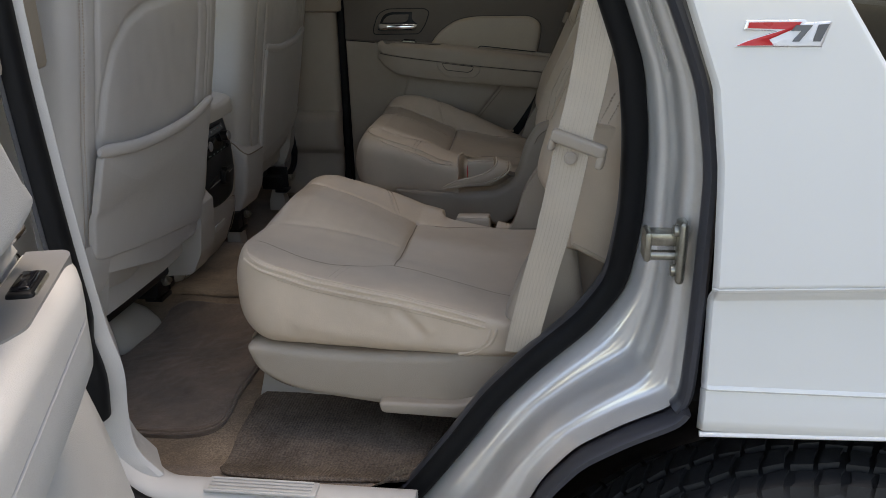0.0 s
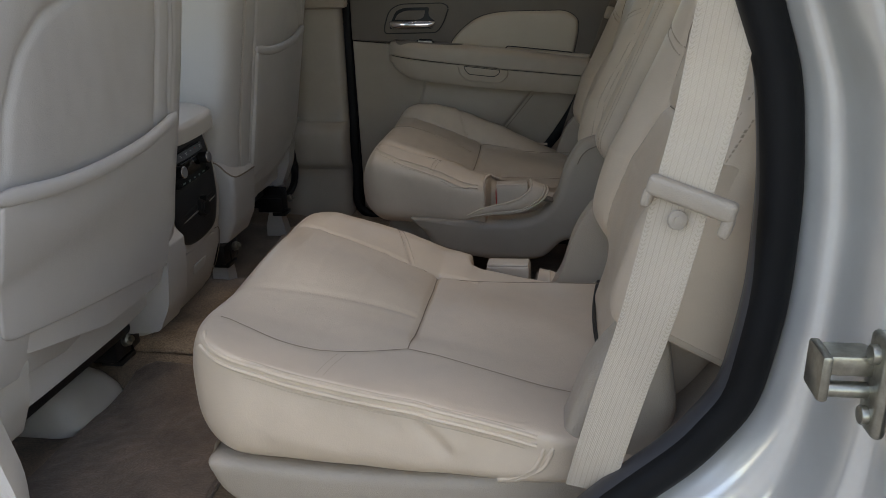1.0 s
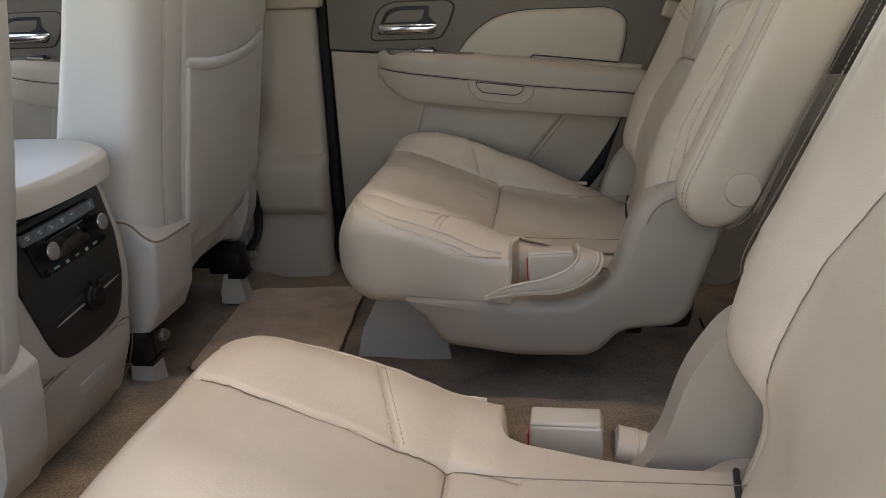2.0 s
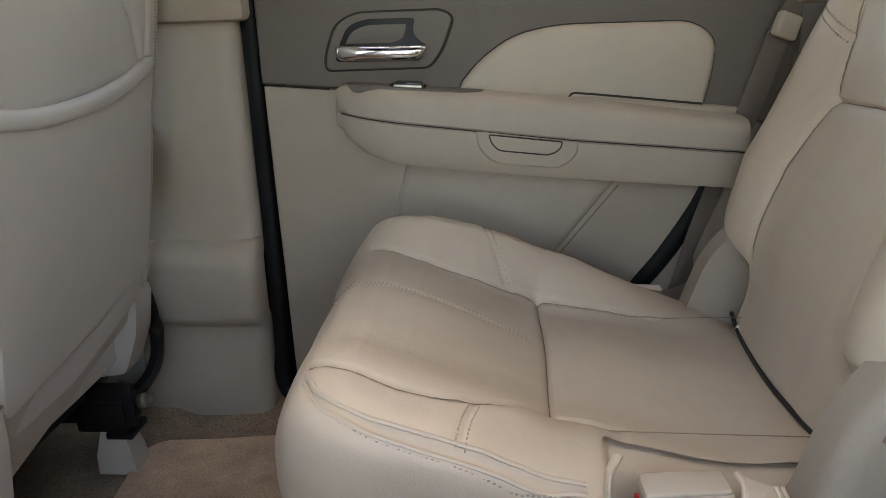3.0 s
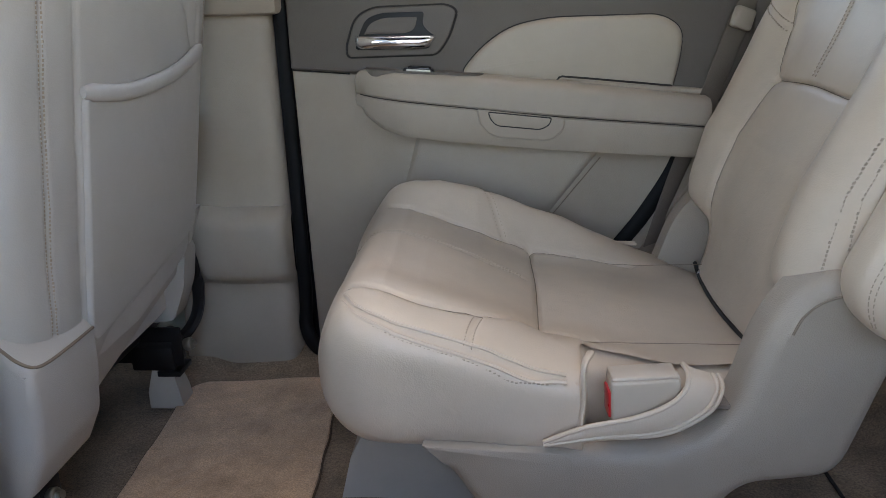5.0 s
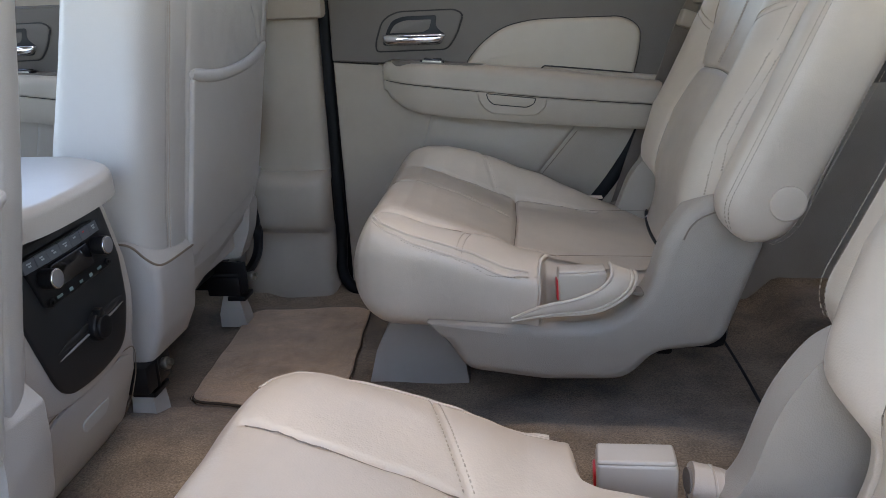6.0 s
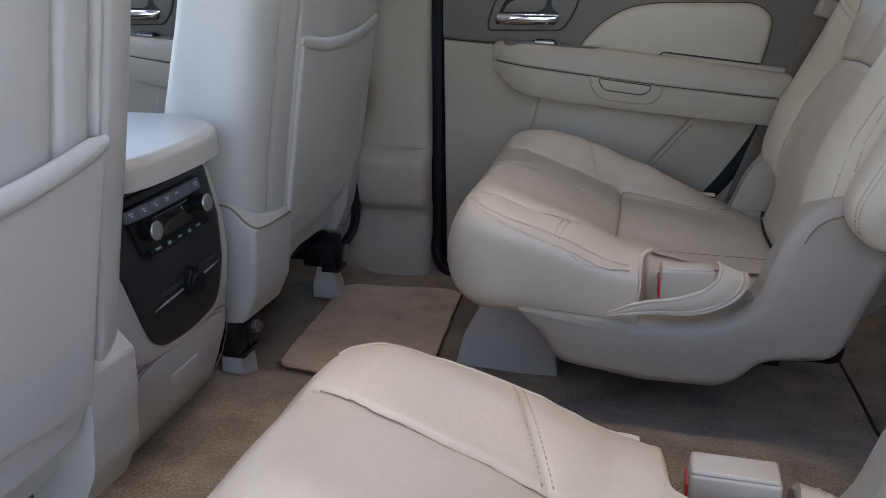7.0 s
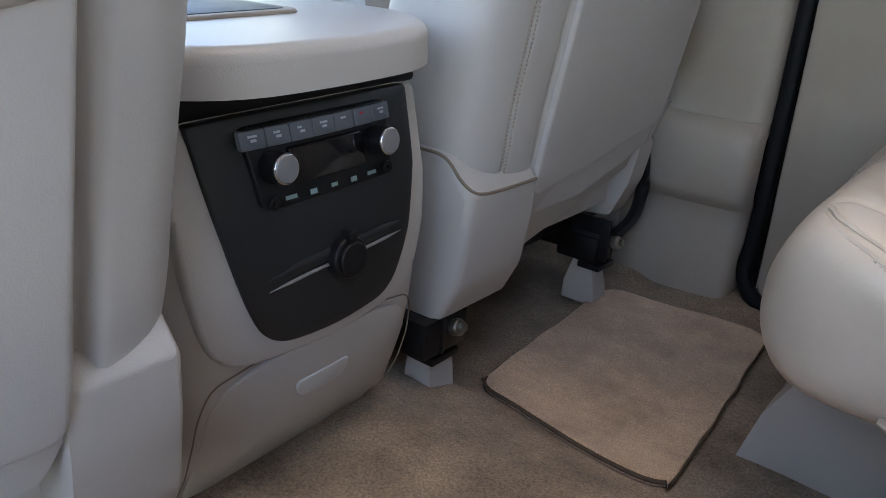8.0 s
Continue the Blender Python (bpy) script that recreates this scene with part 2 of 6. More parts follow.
def smooth_line(pts, n=60, closed=False):
    """A Catmull-Rom line through pts, evenly spaced."""
    P = np.array(pts, float)
    if closed:
        P = np.vstack([P[-1], P, P[0], P[1]])
    else:
        P = np.vstack([2 * P[0] - P[1], P, 2 * P[-1] - P[-2]])
    out = []
    for i in range(1, len(P) - 2):
        t = np.linspace(0, 1, 24, endpoint=False)[:, None]
        a, b, c, d = P[i - 1], P[i], P[i + 1], P[i + 2]
        out.append(0.5 * (2 * b + (c - a) * t + (2 * a - 5 * b + 4 * c - d) * t * t + (3 * b - a - 3 * c + d) * t ** 3))
    out = np.vstack(out + [P[-2][None]])
    s = np.concatenate([[0], np.cumsum(np.linalg.norm(np.diff(out, axis=0), axis=1))])
    u = np.linspace(0, s[-1], n + (1 if closed else 0))
    res = np.stack([np.interp(u, s, out[:, k]) for k in range(out.shape[1])], 1)
    return res[:-1] if closed else res


def rounded(poly, radius, seg=5):
    """The corners of a 2D outline, rounded. A corner may carry its own radius as third number."""
    out = []
    n = len(poly)
    for i in range(n):
        p = np.array(poly[i][:2], float)
        r = poly[i][2] if len(poly[i]) > 2 else radius
        a, b = np.array(poly[i - 1][:2], float), np.array(poly[(i + 1) % n][:2], float)
        da, db = a - p, b - p
        la, lb = np.linalg.norm(da), np.linalg.norm(db)
        k = min(r, 0.48 * la, 0.48 * lb)
        if k < 1e-5:
            out.append(p)
            continue
        p0, p1 = p + da / la * k, p + db / lb * k
        for t in np.linspace(0, 1, seg + 1):
            out.append((1 - t) ** 2 * p0 + 2 * t * (1 - t) * p + t * t * p1)
    return np.array(out)


def slab(outline, lo, hi, axis, edge=0.004, seg=3, dome=0.0):
    """A plate: a 2D outline given depth from lo to hi along axis ('x', 'y' or 'z'), with the edge at hi rounded. Returns verts, faces."""
    P = np.array(outline, float)
    c = P.mean(0)
    n = len(P)
    tang = np.roll(P, -1, 0) - np.roll(P, 1, 0)
    nor = np.stack([tang[:, 1], -tang[:, 0]], 1)
    nor /= np.maximum(np.linalg.norm(nor, axis=1, keepdims=True), 1e-9)
    area = 0.5 * np.sum(P[:, 0] * np.roll(P[:, 1], -1) - np.roll(P[:, 0], -1) * P[:, 1])
    if area < 0:
        nor = -nor
    sgn = 1 if hi > lo else -1
    loop = np.vstack([P, P[:1]])
    room = np.zeros(n)
    for i in range(n):  # how far each corner may move inwards without crossing its neighbours
        for part_of in (1.0, 0.85, 0.7, 0.55, 0.4, 0.3, 0.2, 0.1):
            q = P[i] - nor[i] * edge * part_of
            if near_line(q[None], loop)[0] >= 0.96 * edge * part_of:
                room[i] = edge * part_of
                break
    room = np.minimum(np.minimum(room, np.roll(room, 1) + 0.002), np.roll(room, -1) + 0.002)[:, None]
    rings = [(P, lo)]
    for k in range(seg + 1):
        a = math.pi / 2 * k / seg
        rings.append((P - nor * room * (1 - math.cos(a)), hi - sgn * edge * (1 - math.sin(a))))
    if dome:
        inner = P - nor * room
        for f in (0.9, 0.75, 0.5, 0.25):
            rings.append((c + (inner - c) * f, hi + sgn * dome * (1 - f ** 2)))
    verts, faces = [], []
    for Q, h in rings:
        for q in Q:
            verts.append({"x": (h, q[0], q[1]), "y": (q[0], h, q[1]), "z": (q[0], q[1], h)}[axis])
    for r in range(len(rings) - 1):
        for i in range(n):
            j = (i + 1) % n
            faces.append((r * n + i, r * n + j, (r + 1) * n + j, (r + 1) * n + i))
    faces.append(tuple(range(n)))
    faces.append(tuple(range((len(rings) - 1) * n, len(rings) * n)))
    return verts, faces


def sweep(pts, ra, rb=None, up=(0, 0, 1), k=10, closed=False, power=2.0, caps=True, taper=None):
    """A tube with an oval section (ra across, rb along 'up') along a line. Returns verts, faces."""
    P = np.array(pts, float)
    rb = ra if rb is None else rb
    n = len(P)
    if closed:
        T = np.roll(P, -1, 0) - np.roll(P, 1, 0)
    else:
        T = np.gradient(P, axis=0)
    T /= np.maximum(np.linalg.norm(T, axis=1, keepdims=True), 1e-9)
    verts, faces = [], []
    U = np.array(up, float)
    for i in range(n):
        S = np.cross(T[i], U)
        if np.linalg.norm(S) < 1e-4:
            S = np.cross(T[i], (0.3, 1, 0.2))
        S /= np.linalg.norm(S)
        V = np.cross(S, T[i])
        f = taper(i / (n - 1)) if taper else 1.0
        for j in range(k):
            a = 2 * math.pi * j / k
            c, s = math.cos(a), math.sin(a)
            c, s = math.copysign(abs(c) ** (2 / power), c), math.copysign(abs(s) ** (2 / power), s)
            verts.append(P[i] + S * ra * f * c + V * rb * f * s)
    for i in range(n if closed else n - 1):
        for j in range(k):
            a, b = i * k + j, i * k + (j + 1) % k
            c, d = ((i + 1) % n) * k + (j + 1) % k, ((i + 1) % n) * k + j
            faces.append((a, b, c, d))
    if caps and not closed:
        faces.append(tuple(range(k)))
        faces.append(tuple(range((n - 1) * k, n * k)))
    return verts, faces


def join(*meshes):
    verts, faces = [], []
    for v, f in meshes:
        o = len(verts)
        verts += list(v)
        faces += [tuple(i + o for i in q) for q in f]
    return verts, faces


def rings_mesh(V):
    """Quads over an array of closed rings (m, k, 3), with both ends closed."""
    m, k = V.shape[:2]
    faces = [(i * k + j, i * k + (j + 1) % k, (i + 1) * k + (j + 1) % k, (i + 1) * k + j) for i in range(m - 1) for j in range(k)]
    verts = list(V.reshape(-1, 3))
    for row in (0, m - 1):
        c = len(verts)
        verts.append(V[row].mean(0))
        faces += [(row * k + j, row * k + (j + 1) % k, c) for j in range(k)]
    return verts, faces


def sheet(V):
    m, k = V.shape[:2]
    faces = [(i * k + j, i * k + j + 1, (i + 1) * k + j + 1, (i + 1) * k + j) for i in range(m - 1) for j in range(k - 1)]
    return list(V.reshape(-1, 3)), faces


def step(a, b, x):
    t = np.clip((x - a) / (b - a), 0, 1)
    return t * t * (3 - 2 * t)


def near_line(P, line):
    """The distance of points (n, 2) from a line of points."""
    best = np.full(len(P), 9.0)
    for a, b in zip(line[:-1], line[1:]):
        d = b - a
        t = np.clip(((P - a) @ d) / max(d @ d, 1e-12), 0, 1)
        best = np.minimum(best, np.linalg.norm(P - a - t[:, None] * d, axis=1))
    return best


def pillow(ps, width, top, bottom, crest=None, power=3.6, k=150):
    """An upholstered form: closed rings along p, each a rounded oblong. Gives (m, k, 3) of p, q (across), r (outward)."""
    th = np.linspace(0, 2 * math.pi, 1400, endpoint=False)
    c, s = np.cos(th), np.sin(th)
    uy, uz = np.sign(c) * np.abs(c) ** (2 / power), np.sign(s) * np.abs(s) ** (2 / power)
    out = np.zeros((len(ps), k, 3))
    for i, p in enumerate(ps):
        w, t, b = width(p), top(p), bottom(p)
        y, z = w * uy, (t + b) / 2 + (t - b) / 2 * uz
        d = np.concatenate([[0], np.cumsum(np.hypot(np.diff(np.append(y, y[0])), np.diff(np.append(z, z[0]))))])
        u = np.linspace(0, d[-1], k, endpoint=False)
        out[i, :, 0] = p
        out[i, :, 1] = np.interp(u, d, np.append(y, y[0]))
        zz = np.interp(u, d, np.append(z, z[0]))
        if crest:
            wt = np.clip((zz - (t + b) / 2) / max((t - b) / 2, 1e-6), 0, 1)
            zz = zz + crest(p, out[i, :, 1]) * wt ** 1.5 * min(1, (t - b) / 0.05)
        out[i, :, 2] = zz
    return out


def groove(V, mid, seams):
    """Presses seam lines, given in (p, q), into the upper side of a pillow; mid(p): where its upper side begins."""
    flat = V.reshape(-1, 3)
    upper = flat[:, 2] > np.array([mid(p) for p in flat[:, 0]])
    for line, width, depth in seams:
        d = near_line(flat[:, :2], np.array(line))
        flat[:, 2] -= np.where(upper, depth * np.exp(-(d / width) ** 2) + 0.35 * depth * np.exp(-(d / (4.5 * width)) ** 2), 0)
    return flat.reshape(V.shape)


def stitch_rows(V, mid, lines, to_world, gap=0.0055, pitch=0.0046, lift=0.0007, single=False):
    """Short raised stitches in two rows beside each line, on the upper side of a pillow."""
    flat = V.reshape(-1, 3)
    up = flat[flat[:, 2] > np.array([mid(p) for p in flat[:, 0]])]
    verts, faces = [], []
    for line in lines:
        L = np.array(line, float)
        d = np.concatenate([[0], np.cumsum(np.linalg.norm(np.diff(L, axis=0), axis=1))])
        count = int(d[-1] / pitch)
        for side in ((0,) if single else (-1, 1)):
            for i in range(count):
                a, b = (i + 0.2) * pitch, (i + 0.8) * pitch
                pa = np.array([np.interp(a, d, L[:, 0]), np.interp(a, d, L[:, 1])])
                pb = np.array([np.interp(b, d, L[:, 0]), np.interp(b, d, L[:, 1])])
                t = (pb - pa) / max(np.linalg.norm(pb - pa), 1e-9)
                nrm = np.array([-t[1], t[0]])
                pa, pb = pa + nrm * gap * side, pb + nrm * gap * side
                near = np.argpartition(((up[:, :2] - (pa + pb) / 2) ** 2).sum(1), 4)[:4]
                r = up[near, 2].mean()
                w = nrm * 0.00048
                o = len(verts)
                for q, h in ((pa - w, 0), (pa + w, 0), (pb + w, 0), (pb - w, 0), (pa - w, 1), (pa + w, 1), (pb + w, 1), (pb - w, 1)):
                    verts.append(to_world(np.array([q[0], q[1], r + (lift + 0.0004 if h else -0.0015)])))
                faces += [tuple(o + j for j in f) for f in ((4, 5, 6, 7), (0, 1, 5, 4), (1, 2, 6, 5), (2, 3, 7, 6), (3, 0, 4, 7))]
    return verts, faces


# ---- the place: ground and car shell ----
def ground_sheet():
    v = [(x, y, 0.0) for x in (-900, -6, 6, 900) for y in (-900, -6, 6, 900)]
    f = [(i * 4 + j, i * 4 + j + 1, (i + 1) * 4 + j + 1, (i + 1) * 4 + j) for i in range(3) for j in range(3)]
    tagged(add("ground", v, f, ASPHALT, smooth=False), label="grey worn asphalt ground under the car", category="ground", kind="structure")


ground_sheet()


def floor_z(x, y):
    """Height of the carpet: a low tunnel along the middle, a step up to the sills, a raised rear floor."""
    a = abs(y)
    z = 0.655 + 0.045 * (1 - step(0.10, 0.36, a)) + 0.03 * step(0.76, 0.86, a)
    return z + 0.05 * step(0.55, 0.62, x) + 0.0015 * math.sin(37 * x + 21 * y) 


def carpet_floor():
    xs, ys = np.linspace(-1.5, 1.75, 200), np.linspace(-0.84, 0.87, 130)
    V = np.array([[(x, max(y, -0.84 + 0.06 * float(step(0.05, 0.10, x))), floor_z(x, y)) for y in ys] for x in xs])
    tagged(add("floor", *sheet(V), CARPET), label="worn brown carpet over the cabin floor", category="carpet", kind="structure")


carpet_floor()

car = thing("car", "white full-size utility vehicle with its rear door open", "car")

# inner door-opening line and outer jamb line of the rear doorway: x, z from the roof down to the sill
JAMB_IN = [(0.300, 1.62), (0.352, 1.46), (0.386, 1.378), (0.416, 1.299), (0.428, 1.207), (0.429, 1.11), (0.416, 1.013), (0.375, 0.952), (0.307, 0.887), (0.247, 0.82), (0.196, 0.742), (0.146, 0.672), (0.060, 0.56)]
JAMB_OUT = [(0.330, 1.62), (0.385, 1.46), (0.423, 1.378), (0.457, 1.298), (0.474, 1.207), (0.474, 1.11), (0.473, 1.013), (0.471, 0.920), (0.405, 0.886), (0.349, 0.85), (0.308, 0.80), (0.276, 0.73), (0.250, 0.62)]


def jamb():
    n = 110
    ka = np.linspace(0, 1, len(JAMB_IN))
    # match both lines knot by knot
    dense = []
    for line in (JAMB_IN, JAMB_OUT):
        P = np.array(line)
        t = np.linspace(0, 1, n)
        dense.append(np.stack([np.interp(t, ka, P[:, i]) for i in (0, 1)], 1))
    for d in dense:
        for _ in range(6):
            d[1:-1] = 0.25 * d[:-2] + 0.5 * d[1:-1] + 0.25 * d[2:]
    A, B = dense
    prof = [(0.0, 0.0), (0.05, 0.03), (0.14, 0.10), (0.24, 0.20), (0.33, 0.245), (0.42, 0.26), (0.50, 0.30), (0.56, 0.40), (0.60, 0.54), (0.645, 0.66), (0.70, 0.735), (0.78, 0.76), (0.86, 0.775), (0.92, 0.83), (0.97, 0.93), (1.0, 1.0)]
    pf = smooth_line(prof, 40)
    V = np.zeros((n, len(pf), 3))
    for i in range(n):
        for j, (s, dep) in enumerate(pf):
            q = A[i] * (1 - s) + B[i] * s
            V[i, j] = (q[0], -0.80 - 0.15 * dep, q[1])
    add("door_jamb", *sheet(V), JAMB_PAINT, car, "pearl white painted door jamb with pressed folds", fix=False)
    # return behind the inner seal, to give the jamb its thickness
    R = np.zeros((n, 4, 3))
    for i in range(n):
        for j in range(4):
            R[i, j] = (A[i][0] + 0.004 * j, -0.80 + 0.05 * j, A[i][1] - 0.004 * j)
    add("jamb_return", *sheet(R), TRIM, car, "tan trim edge behind the seal")
    seal = [(A[i][0] - 0.012, -0.797, A[i][1] + 0.004) for i in range(0, n)]
    add("door_opening_seal", *sweep(seal, 0.016, 0.022, up=(0, 1, 0), k=14, power=2.6), RUBBER, car, "thick black rubber seal round the doorway")
    lip = [(A[i][0] - 0.024, -0.790, A[i][1] + 0.010) for i in range(0, n)]
    add("seal_lip", *sweep(lip, 0.005, 0.016, up=(0, 1, 0), k=8), SEAL_EDGE, car)
    edge = [(B[i][0] + 0.004, -0.955, B[i][1]) for i in range(0, 66)]
    add("edge_seal", *sweep(edge, 0.009, 0.014, up=(0, 1, 0), k=10), SEAL_EDGE, car, "slate rubber edge seal beside the quarter panel")
    low = [(B[i][0] + 0.006, -0.958, B[i][1] - 0.010) for i in range(63, n)]
    add("arch_seal", *sweep(low, 0.007, 0.020, up=(0, 1, 0), k=10, power=3), SEAL_EDGE, car, "flat dark rubber lip over the wheel arch")
    # dark flange and gap behind the quarter panel's edge
    G = np.zeros((66, 3, 3))
    for i in range(66):
        for j, (dx, y) in enumerate(((0.002, -0.945), (0.014, -0.935), (0.05, -0.94))):
            G[i, j] = (B[i][0] + dx, y, B[i][1])
    add("edge_gap", *sheet(G), RUBBER, car)


jamb()

QP_EDGE = [(0.330, 1.62), (0.395, 1.46), (0.431, 1.383), (0.463, 1.302), (0.477, 1.216), (0.483, 1.122), (0.485, 1.083), (0.490, 0.952), (0.491, 0.888)]
WHEEL = (0.68, 0.425)
ARCH_R = 0.475


def quarter_panel():
    zs = sorted(set(np.round(np.concatenate([np.linspace(0.45, 1.62, 80), np.linspace(1.045, 1.105, 50), [0.956, 0.953, 0.949, 0.946]]), 4)))
    ez, ex = np.array([p[1] for p in QP_EDGE])[::-1], np.array([p[0] for p in QP_EDGE])[::-1]

    def skin(z):
        y = -0.962 - 0.012 * (1 - ((z - 1.15) / 0.5) ** 2)
        y -= 0.020 * min(1, max(0, (z - 1.064) / 0.020)) ** 1.3 - 0.004
        y += 0.004 * math.exp(-((z - 1.0862) / 0.0012) ** 2)
        y -= 0.003 * math.exp(-((z - 0.953) / 0.0022) ** 2) - 0.0025 * math.exp(-((z - 0.9475) / 0.002) ** 2)
        return y
    cols = np.concatenate([np.linspace(0, 0.15, 30), np.linspace(0.15, 1, 60)[1:]])
    zs = sorted(set(zs) | {1.30, 1.60})
    V, F = [], []
    for z in zs:
        x0 = np.interp(z, ez, ex)
        for c in cols:
            xl = 0.578 + (1.382 - max(z, 1.30)) * 0.714
            x = x0 + c / 0.15 * (xl - x0) if c <= 0.15 else xl + (c - 0.15) / 0.85 * (2.3 - xl)
            rise = 0.045 * min(x - 0.485, 0.3) * float(step(0.965, 1.03, z) * step(1.27, 1.12, z))
            V.append((x, skin(z) + (0.006 if c == 0 else 0) + 0.05 * max(0, x - 1.2) ** 2, z + rise))
    k = len(cols)
    for i in range(len(zs) - 1):
        for j in range(k - 1):
            q = [i * k + j, i * k + j + 1, (i + 1) * k + j + 1, (i + 1) * k + j]
            c = np.mean([V[a] for a in q], 0)
            glass = 1.30 < c[2] < 1.60 and cols[j] >= 0.1499
            if not glass and not (c[2] < 0.888 + 0.03 * max(0, c[0] - 0.49) and c[0] < 1.02):
                F.append(tuple(q))
    bm = bmesh.new()
    vs = [bm.verts.new(v) for v in V]
    for f in F:
        bm.faces.new([vs[i] for i in f])
    bmesh.ops.delete(bm, geom=[v for v in bm.verts if not v.link_faces], context="VERTS")
    ob = part("quarter_panel", bm, PAINT, car, "glossy white quarter panel with a body crease")
    md = ob.modifiers.new("thickness", "SOLIDIFY")
    md.thickness, md.offset = 0.004, 0
    arc = [(x, -0.9665, 0.8885 + 0.03 * max(0, x - 0.49)) for x in np.linspace(0.492, 1.02, 30)]
    add("arch_lip", *sweep(arc, 0.0035, 0.0045, up=(0, 1, 0)), PAINT, car, "rolled white wheel-arch lip")
    ledge = [(x, skin(1.0862) - 0.0014, 1.0856 + 0.045 * min(x - 0.485, 0.3)) for x in np.linspace(0.490, 1.6, 60)]
    add("crease_line", *sweep(ledge, 0.0012, k=6), GREY_EN, car, "thin dark line under the body crease")
    gz = np.linspace(1.28, 1.64, 6)
    V = np.array([[(x, -0.948 + 0.05 * max(0, x - 1.2) ** 2, z) for x in np.linspace(0.50, 2.2, 20)] for z in gz])
    # glass lighter than a privacy tint, so that daylight reaches the seats
    add("quarter_window", *sheet(V), REAR, car, "dark tinted quarter window")


quarter_panel()


def emblem():
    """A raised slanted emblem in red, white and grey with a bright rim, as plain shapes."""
    base = thing("quarter_emblem", "red, white and grey chrome-rimmed emblem on the quarter panel", "emblem", at=(0, 0, 0))
    x0, x1, z0, z1 = 0.4765, 0.5635, 1.3405, 1.3640
    w = x1 - x0
    h = z1 - z0
    y = -0.9888

    def quad(pts):
        return [(x0 + w * a, z0 + h * b) for a, b in pts]
    rim = quad([(0.0, -0.02), (0.10, 0.22), (0.42, 0.60), (0.08, 0.66), (0.10, 1.05), (0.72, 1.05), (0.74, 0.95), (1.0, 0.97), (0.93, -0.02)])
    add("rim", *slab(rounded(rim, 0.0012), y, y - 0.003, "y", 0.001), SATIN, base, "bright silver rim")
    field = quad([(0.03, 0.03), (0.13, 0.24), (0.46, 0.62), (0.11, 0.70), (0.12, 1.0), (0.70, 1.0), (0.72, 0.90), (0.97, 0.92), (0.91, 0.03)])
    add("enamel_field", *slab(field, y - 0.002, y - 0.0034, "y", 0.0004), WHITE_EN, base, "white enamel field")
    red = quad([(0.03, 0.05), (0.13, 0.22), (0.52, 0.68), (0.12, 0.74), (0.13, 0.96), (0.68, 0.96), (0.64, 0.75), (0.36, 0.28), (0.42, 0.05)])
    add("red_field", *slab(red, y - 0.002, y - 0.004, "y", 0.0005), RED, base, "red enamel field")
    white = quad([(0.40, 0.08), (0.90, 0.06), (0.93, 0.28), (0.50, 0.30)])
    add("white_field", *slab(white, y - 0.002, y - 0.0041, "y", 0.0005), WHITE_EN, base, "white enamel field")
    for i, pts in enumerate(([(0.58, 0.62), (0.62, 0.84), (0.80, 0.84), (0.68, 0.20), (0.60, 0.20), (0.69, 0.62)], [(0.86, 0.86), (0.97, 0.88), (0.90, 0.20), (0.82, 0.20)])):
        add("grey_bar", *slab(quad(pts), y - 0.002, y - 0.0046, "y", 0.0005), GREY_EN, base, "dark grey enamel bar")


emblem()


def striker():
    ob = thing("door_striker", "worn zinc door striker bolted to the jamb", "striker", at=(0, 0, 0))
    bm = bmesh.new()
    block(bm, 0.452, 0.462, -0.945, -0.915, 1.070, 1.145, 0.005, 3)
    part("plate", bm, STEEL, ob)
    bm = bmesh.new()
    block(bm, 0.418, 0.455, -0.930, -0.905, 1.112, 1.128, 0.003, 2)
    block(bm, 0.416, 0.424, -0.936, -0.903, 1.094, 1.130, 0.003, 2)
    part("hook", bm, STEEL, ob)
    bm = bmesh.new()
    disc(bm, (0.438, -0.925, 1.100), (1, 0, 0), 0.006, 0.036, 14, 0.001)
    part("pin", bm, STEEL, ob)
    for z in (1.084, 1.132):
        bm = bmesh.new()
        disc(bm, (0.450, -0.932, z), (1, 0, 0), 0.007, 0.006, 12, 0.001)
        part("bolt", bm, STEEL, ob)


striker()


